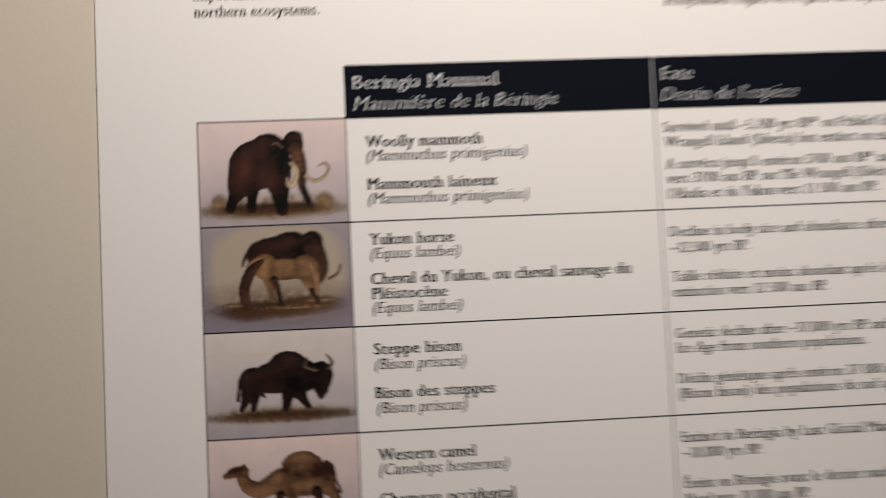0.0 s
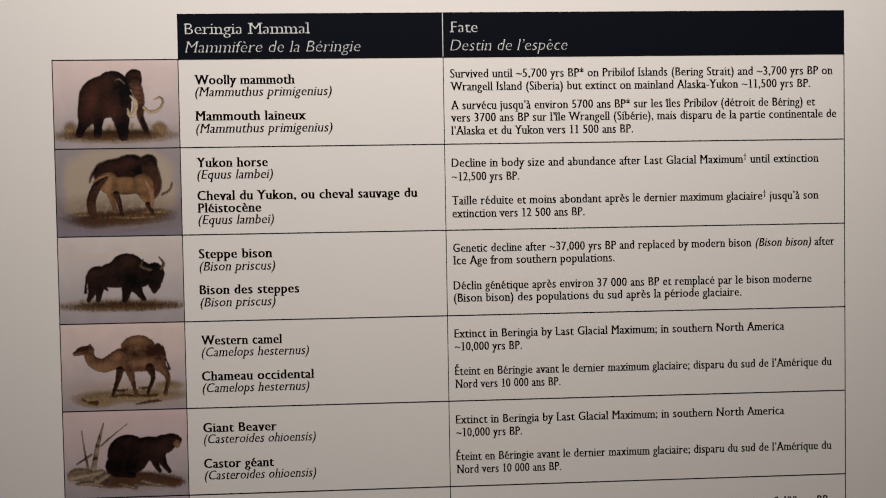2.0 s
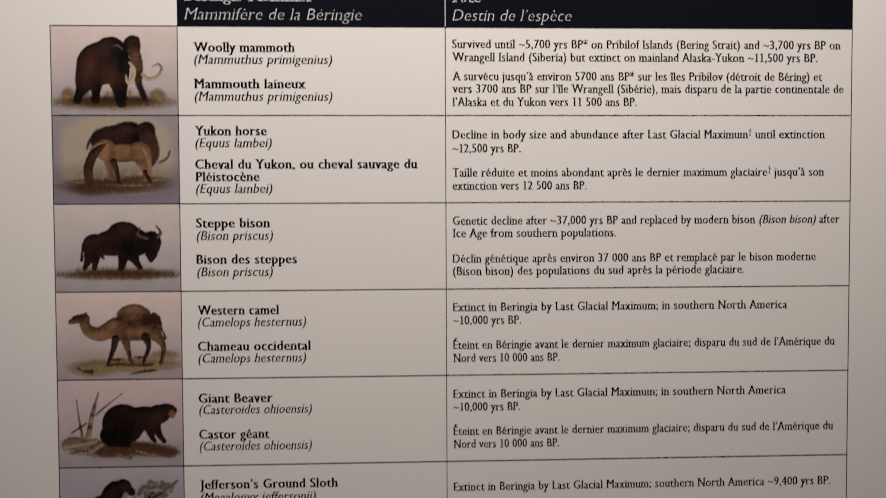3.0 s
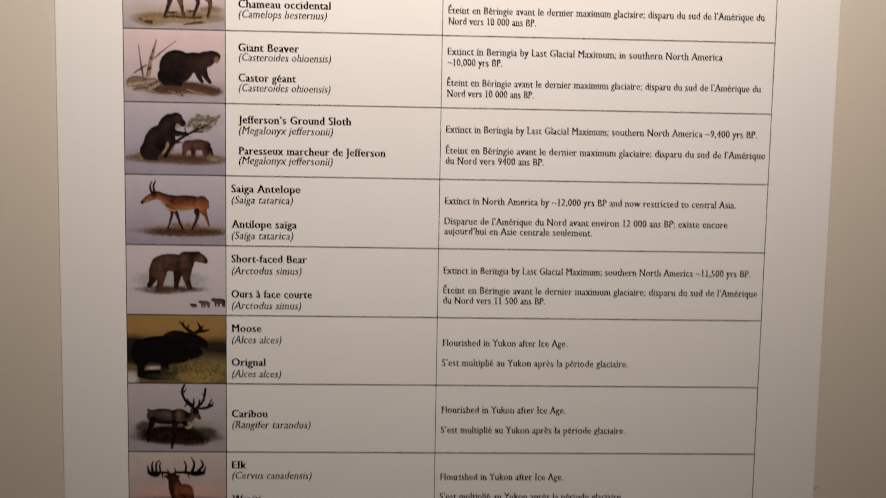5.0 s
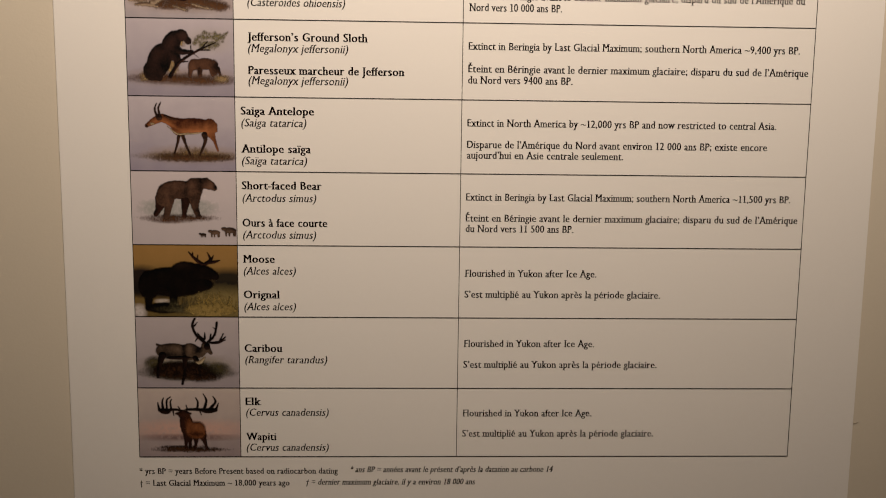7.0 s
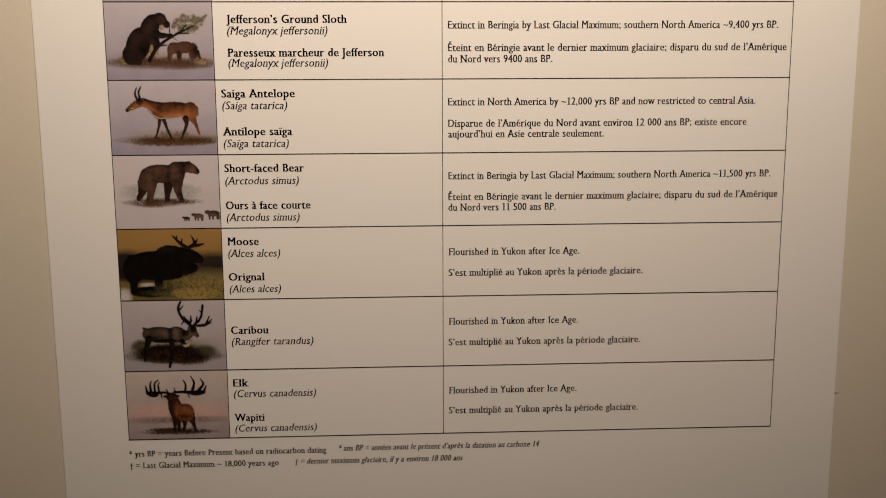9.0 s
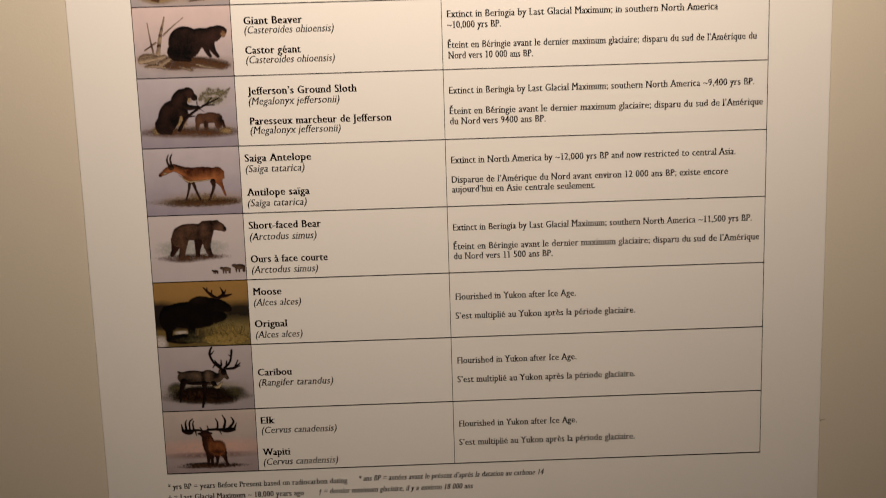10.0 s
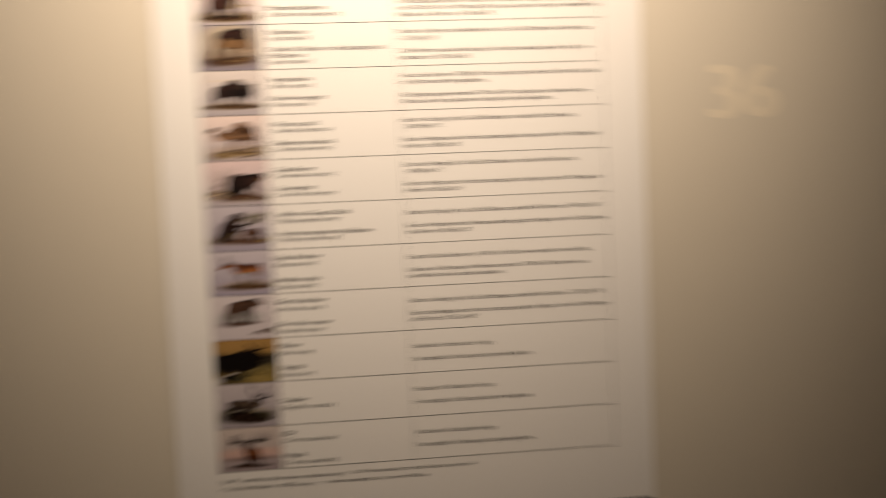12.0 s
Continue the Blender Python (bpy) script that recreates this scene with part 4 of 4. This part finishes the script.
s.limb((0.54, 0.6, 0.3), (0.63, 0.63, 0.22), (0.7, 0.61, 0.19), (0.77, 0.58, 0.12), (0.795, 0.55, 0.06)).limb((0.14, 0.4, 0.14), (0.13, 0.12, 0.08)).oval(0.28, 0.12, 0.17, 0.075).limb((0.38, 0.36, 0.14), (0.37, 0.14, 0.08)).brush(0.47, 0.72, 0.09, 0.05, 0.5).brush(0.7, 0.66, 0.08, 0.06, 0.15).done("black photographed mass")
s = Shape(p, UMBER, NEAR + 0.00008, 0.0006, 0.0003, 0.0003, 0.24)
s.limb((0.66, 0.74, 0.05), (0.6, 0.8, 0.04), (0.53, 0.905, 0.015)).limb((0.61, 0.78, 0.03), (0.62, 0.86, 0.012)).limb((0.57, 0.83, 0.025), (0.57, 0.9, 0.012)).limb((0.69, 0.74, 0.05), (0.74, 0.8, 0.04), (0.71, 0.9, 0.012)).limb((0.72, 0.76, 0.05), (0.78, 0.77, 0.04), (0.83, 0.79, 0.015)).limb((0.75, 0.79, 0.03), (0.77, 0.86, 0.012)).done("branching dark strokes")
Shape(p, MOSS, NEAR + 0.00002, 0.002, 0.0012, 0.0012, 0.5).grass(0.6, 0.1, 0.36, 0.05, 0.2, 40).done("dark grass strokes")
Shape(p, FIELD, NEAR + 0.00003, 0.0012, 0.0008, 0.0008, 0.55).grass(0.74, 0.1, 0.28, 0.1, 0.28, 56).done("grass strokes")

# a grey-brown shape on dark grass
p = picture(9, "printed picture, grey-brown shape with branching strokes on dark grass", tone(182, 174, 178), tone(154, 147, 154), [(0.48, 0.28, 0.41, 0.17, tone(124, 116, 92), 0.4, 0.8)])
Shape(p, MOSS, NEAR - 0.00003, 0.002, 0.0008, WASH, 0.34).oval(0.48, 0.24, 0.36, 0.13).oval(0.17, 0.35, 0.08, 0.08).oval(0.8, 0.27, 0.09, 0.07).brush(0.82, 0.33, 0.12, 0.06, 0.35).brush(0.14, 0.38, 0.08, 0.07, 0.3).brush(0.45, 0.22, 0.25, 0.1, -0.35).grass(0.5, 0.2, 0.4, 0.06, 0.12, 24).done("dark grass strokes")
Shape(p, SOIL, NEAR - 0.00002, 0.002, 0.001, 0.0018, 0.12).oval(0.42, 0.24, 0.28, 0.12).oval(0.64, 0.16, 0.16, 0.07).done("dark ground stroke")
s = Shape(p, GREYISH, NEAR, key=0.36)
s.oval(0.35, 0.53, 0.16, 0.1).oval(0.52, 0.51, 0.09, 0.12).oval(0.26, 0.52, 0.07, 0.09).limb((0.54, 0.52, 0.2), (0.62, 0.5, 0.14), (0.68, 0.57, 0.09)).limb((0.67, 0.6, 0.1), (0.7, 0.54, 0.08), (0.725, 0.49, 0.045)).limb((0.24, 0.58, 0.03), (0.2, 0.61, 0.03))
s.brush(0.36, 0.45, 0.2, 0.05, -0.3).brush(0.4, 0.55, 0.05, 0.06, 0.24).brush(0.52, 0.53, 0.04, 0.12, 0.3).brush(0.28, 0.5, 0.04, 0.1, -0.12).brush(0.46, 0.53, 0.025, 0.1, -0.25).brush(0.6, 0.54, 0.05, 0.07, -0.25).done("grey-brown painted mass")
s = Shape(p, JET, NEAR + 0.00008, 0.0006, 0.0003, 0.0003, 0.18)
s.limb((0.25, 0.46, 0.1), (0.22, 0.32, 0.055), (0.2, 0.14, 0.03)).limb((0.47, 0.42, 0.08), (0.47, 0.25, 0.04), (0.44, 0.05, 0.035)).limb((0.57, 0.42, 0.07), (0.61, 0.32, 0.045), (0.61, 0.15, 0.025)).oval(0.4, 0.425, 0.13, 0.025).oval(0.69, 0.59, 0.03, 0.05)
s.limb((0.67, 0.64, 0.04), (0.59, 0.74, 0.035), (0.55, 0.88, 0.035), (0.575, 0.985, 0.025)).limb((0.7, 0.65, 0.035), (0.765, 0.75, 0.03), (0.79, 0.93, 0.03)).limb((0.72, 0.64, 0.03), (0.81, 0.65, 0.04), (0.875, 0.73, 0.012)).limb((0.81, 0.65, 0.03), (0.85, 0.77, 0.015)).limb((0.83, 0.66, 0.02), (0.87, 0.68, 0.012))
s.limb((0.66, 0.68, 0.03), (0.62, 0.73, 0.03), (0.6, 0.78, 0.012)).limb((0.67, 0.7, 0.03), (0.67, 0.78, 0.015)).limb((0.57, 0.88, 0.02), (0.6, 0.93, 0.01)).limb((0.6, 0.71, 0.02), (0.575, 0.66, 0.012)).limb((0.78, 0.83, 0.02), (0.75, 0.86, 0.01)).limb((0.72, 0.68, 0.03), (0.73, 0.76, 0.02)).done("branching dark strokes")
Shape(p, IVORY, NEAR + 0.0001, soft=0.0006, key=0.4).limb((0.58, 0.36, 0.02), (0.62, 0.36, 0.05), (0.665, 0.43, 0.02)).done("pale painted stroke")

# a brown shape before a sunset
p = picture(10, "printed picture, brown shape with wide dark branches before a sunset", tone(196, 184, 178), tone(150, 138, 142), [(0.5, 0.40, 0.55, 0.12, tone(212, 168, 152), 0.6, 0.7), (0.5, 0.28, 0.42, 0.045, tone(112, 92, 92), 0.6, 0.9)])
Shape(p, SOIL, NEAR - 0.00003, 0.001, 0.001, 0.0008, 0.35).grass(0.5, 0.1, 0.33, 0.03, 0.07, 30).oval(0.4, 0.13, 0.18, 0.03).done("dark grass strokes")
s = Shape(p, UMBER, NEAR, key=0.32)
s.oval(0.47, 0.46, 0.065, 0.2, 8).oval(0.44, 0.62, 0.05, 0.065).limb((0.37, 0.63, 0.03), (0.43, 0.63, 0.05), (0.51, 0.63, 0.03)).limb((0.47, 0.32, 0.09), (0.46, 0.2, 0.045), (0.46, 0.12, 0.03)).limb((0.49, 0.32, 0.09), (0.5, 0.2, 0.045), (0.5, 0.12, 0.03))
s.limb((0.55, 0.32, 0.1), (0.56, 0.22, 0.055), (0.545, 0.12, 0.03)).limb((0.62, 0.34, 0.12), (0.645, 0.22, 0.055), (0.67, 0.11, 0.035)).brush(0.47, 0.5, 0.04, 0.12, 0.15).brush(0.45, 0.62, 0.03, 0.04, 0.2).done("dark brown painted mass")
Shape(p, RUSSET, NEAR + 0.00006, 0.003, soft=0.0012, key=0.36).oval(0.57, 0.39, 0.08, 0.125, -35).oval(0.5, 0.45, 0.035, 0.13, 10).limb((0.53, 0.4, 0.18), (0.6, 0.34, 0.14)).brush(0.57, 0.44, 0.06, 0.05, 0.2, -35).brush(0.56, 0.32, 0.08, 0.04, -0.25).done("reddish brown painted mass")
s = Shape(p, JET, NEAR + 0.0001, 0.0006, 0.0003, 0.0003, 0.2)
s.oval(0.255, 0.665, 0.055, 0.042, -10).oval(0.7, 0.675, 0.075, 0.038, 4)
s.limb((0.42, 0.67, 0.03), (0.35, 0.69, 0.035), (0.28, 0.67, 0.05)).limb((0.47, 0.69, 0.03), (0.56, 0.69, 0.04), (0.65, 0.68, 0.05)).limb((0.42, 0.67, 0.02), (0.39, 0.73, 0.015)).limb((0.48, 0.69, 0.02), (0.47, 0.75, 0.015))
s.limb((0.205, 0.68, 0.04), (0.19, 0.79, 0.012)).limb((0.24, 0.7, 0.035), (0.235, 0.8, 0.025), (0.25, 0.86, 0.01)).limb((0.28, 0.7, 0.03), (0.28, 0.82, 0.025), (0.32, 0.875, 0.01)).limb((0.32, 0.7, 0.03), (0.315, 0.8, 0.02), (0.33, 0.84, 0.01))
s.limb((0.58, 0.7, 0.03), (0.585, 0.8, 0.025), (0.565, 0.86, 0.01)).limb((0.65, 0.71, 0.04), (0.67, 0.82, 0.03), (0.64, 0.92, 0.012)).limb((0.71, 0.71, 0.04), (0.76, 0.8, 0.03), (0.735, 0.88, 0.012)).limb((0.76, 0.68, 0.04), (0.79, 0.78, 0.012)).limb((0.34, 0.69, 0.025), (0.345, 0.6, 0.01)).limb((0.6, 0.68, 0.02), (0.62, 0.61, 0.01)).done("wide dark branching strokes")

# ---- on the wall beside the panel ----
data = lettering("36", 0.4640, 1.3770, 0.1155, 0.118, 0.0, -0.005, 0.06, 0.0)
data.transform(Matrix.Translation((0, BACK - 0.0001, 0)))
data.name = "wall_numeral"
data.materials.append(GHOST)
tagged(new("wall_numeral", data), "faint peach numeral 36 painted on the cream wall", "wall numeral")
bm = bmesh.new()
for i in range(9):
    a = i / 8
    bmesh.ops.create_cone(bm, cap_ends=True, segments=6, radius1=0.0004 * (1.2 - a), radius2=0.0003 * (1.1 - a), depth=0.0009,
                          matrix=Matrix.Translation((0.3622 + 0.0045 * a, BACK - 0.0002, 0.9108 + 0.0012 * a * a)) @ pose(0, 0, 0, 0, 90, 0))
tagged(mesh_object("scuff_mark", bm, SCUFF), "small dark scuff on the wall at the panel's edge", "scuff mark")
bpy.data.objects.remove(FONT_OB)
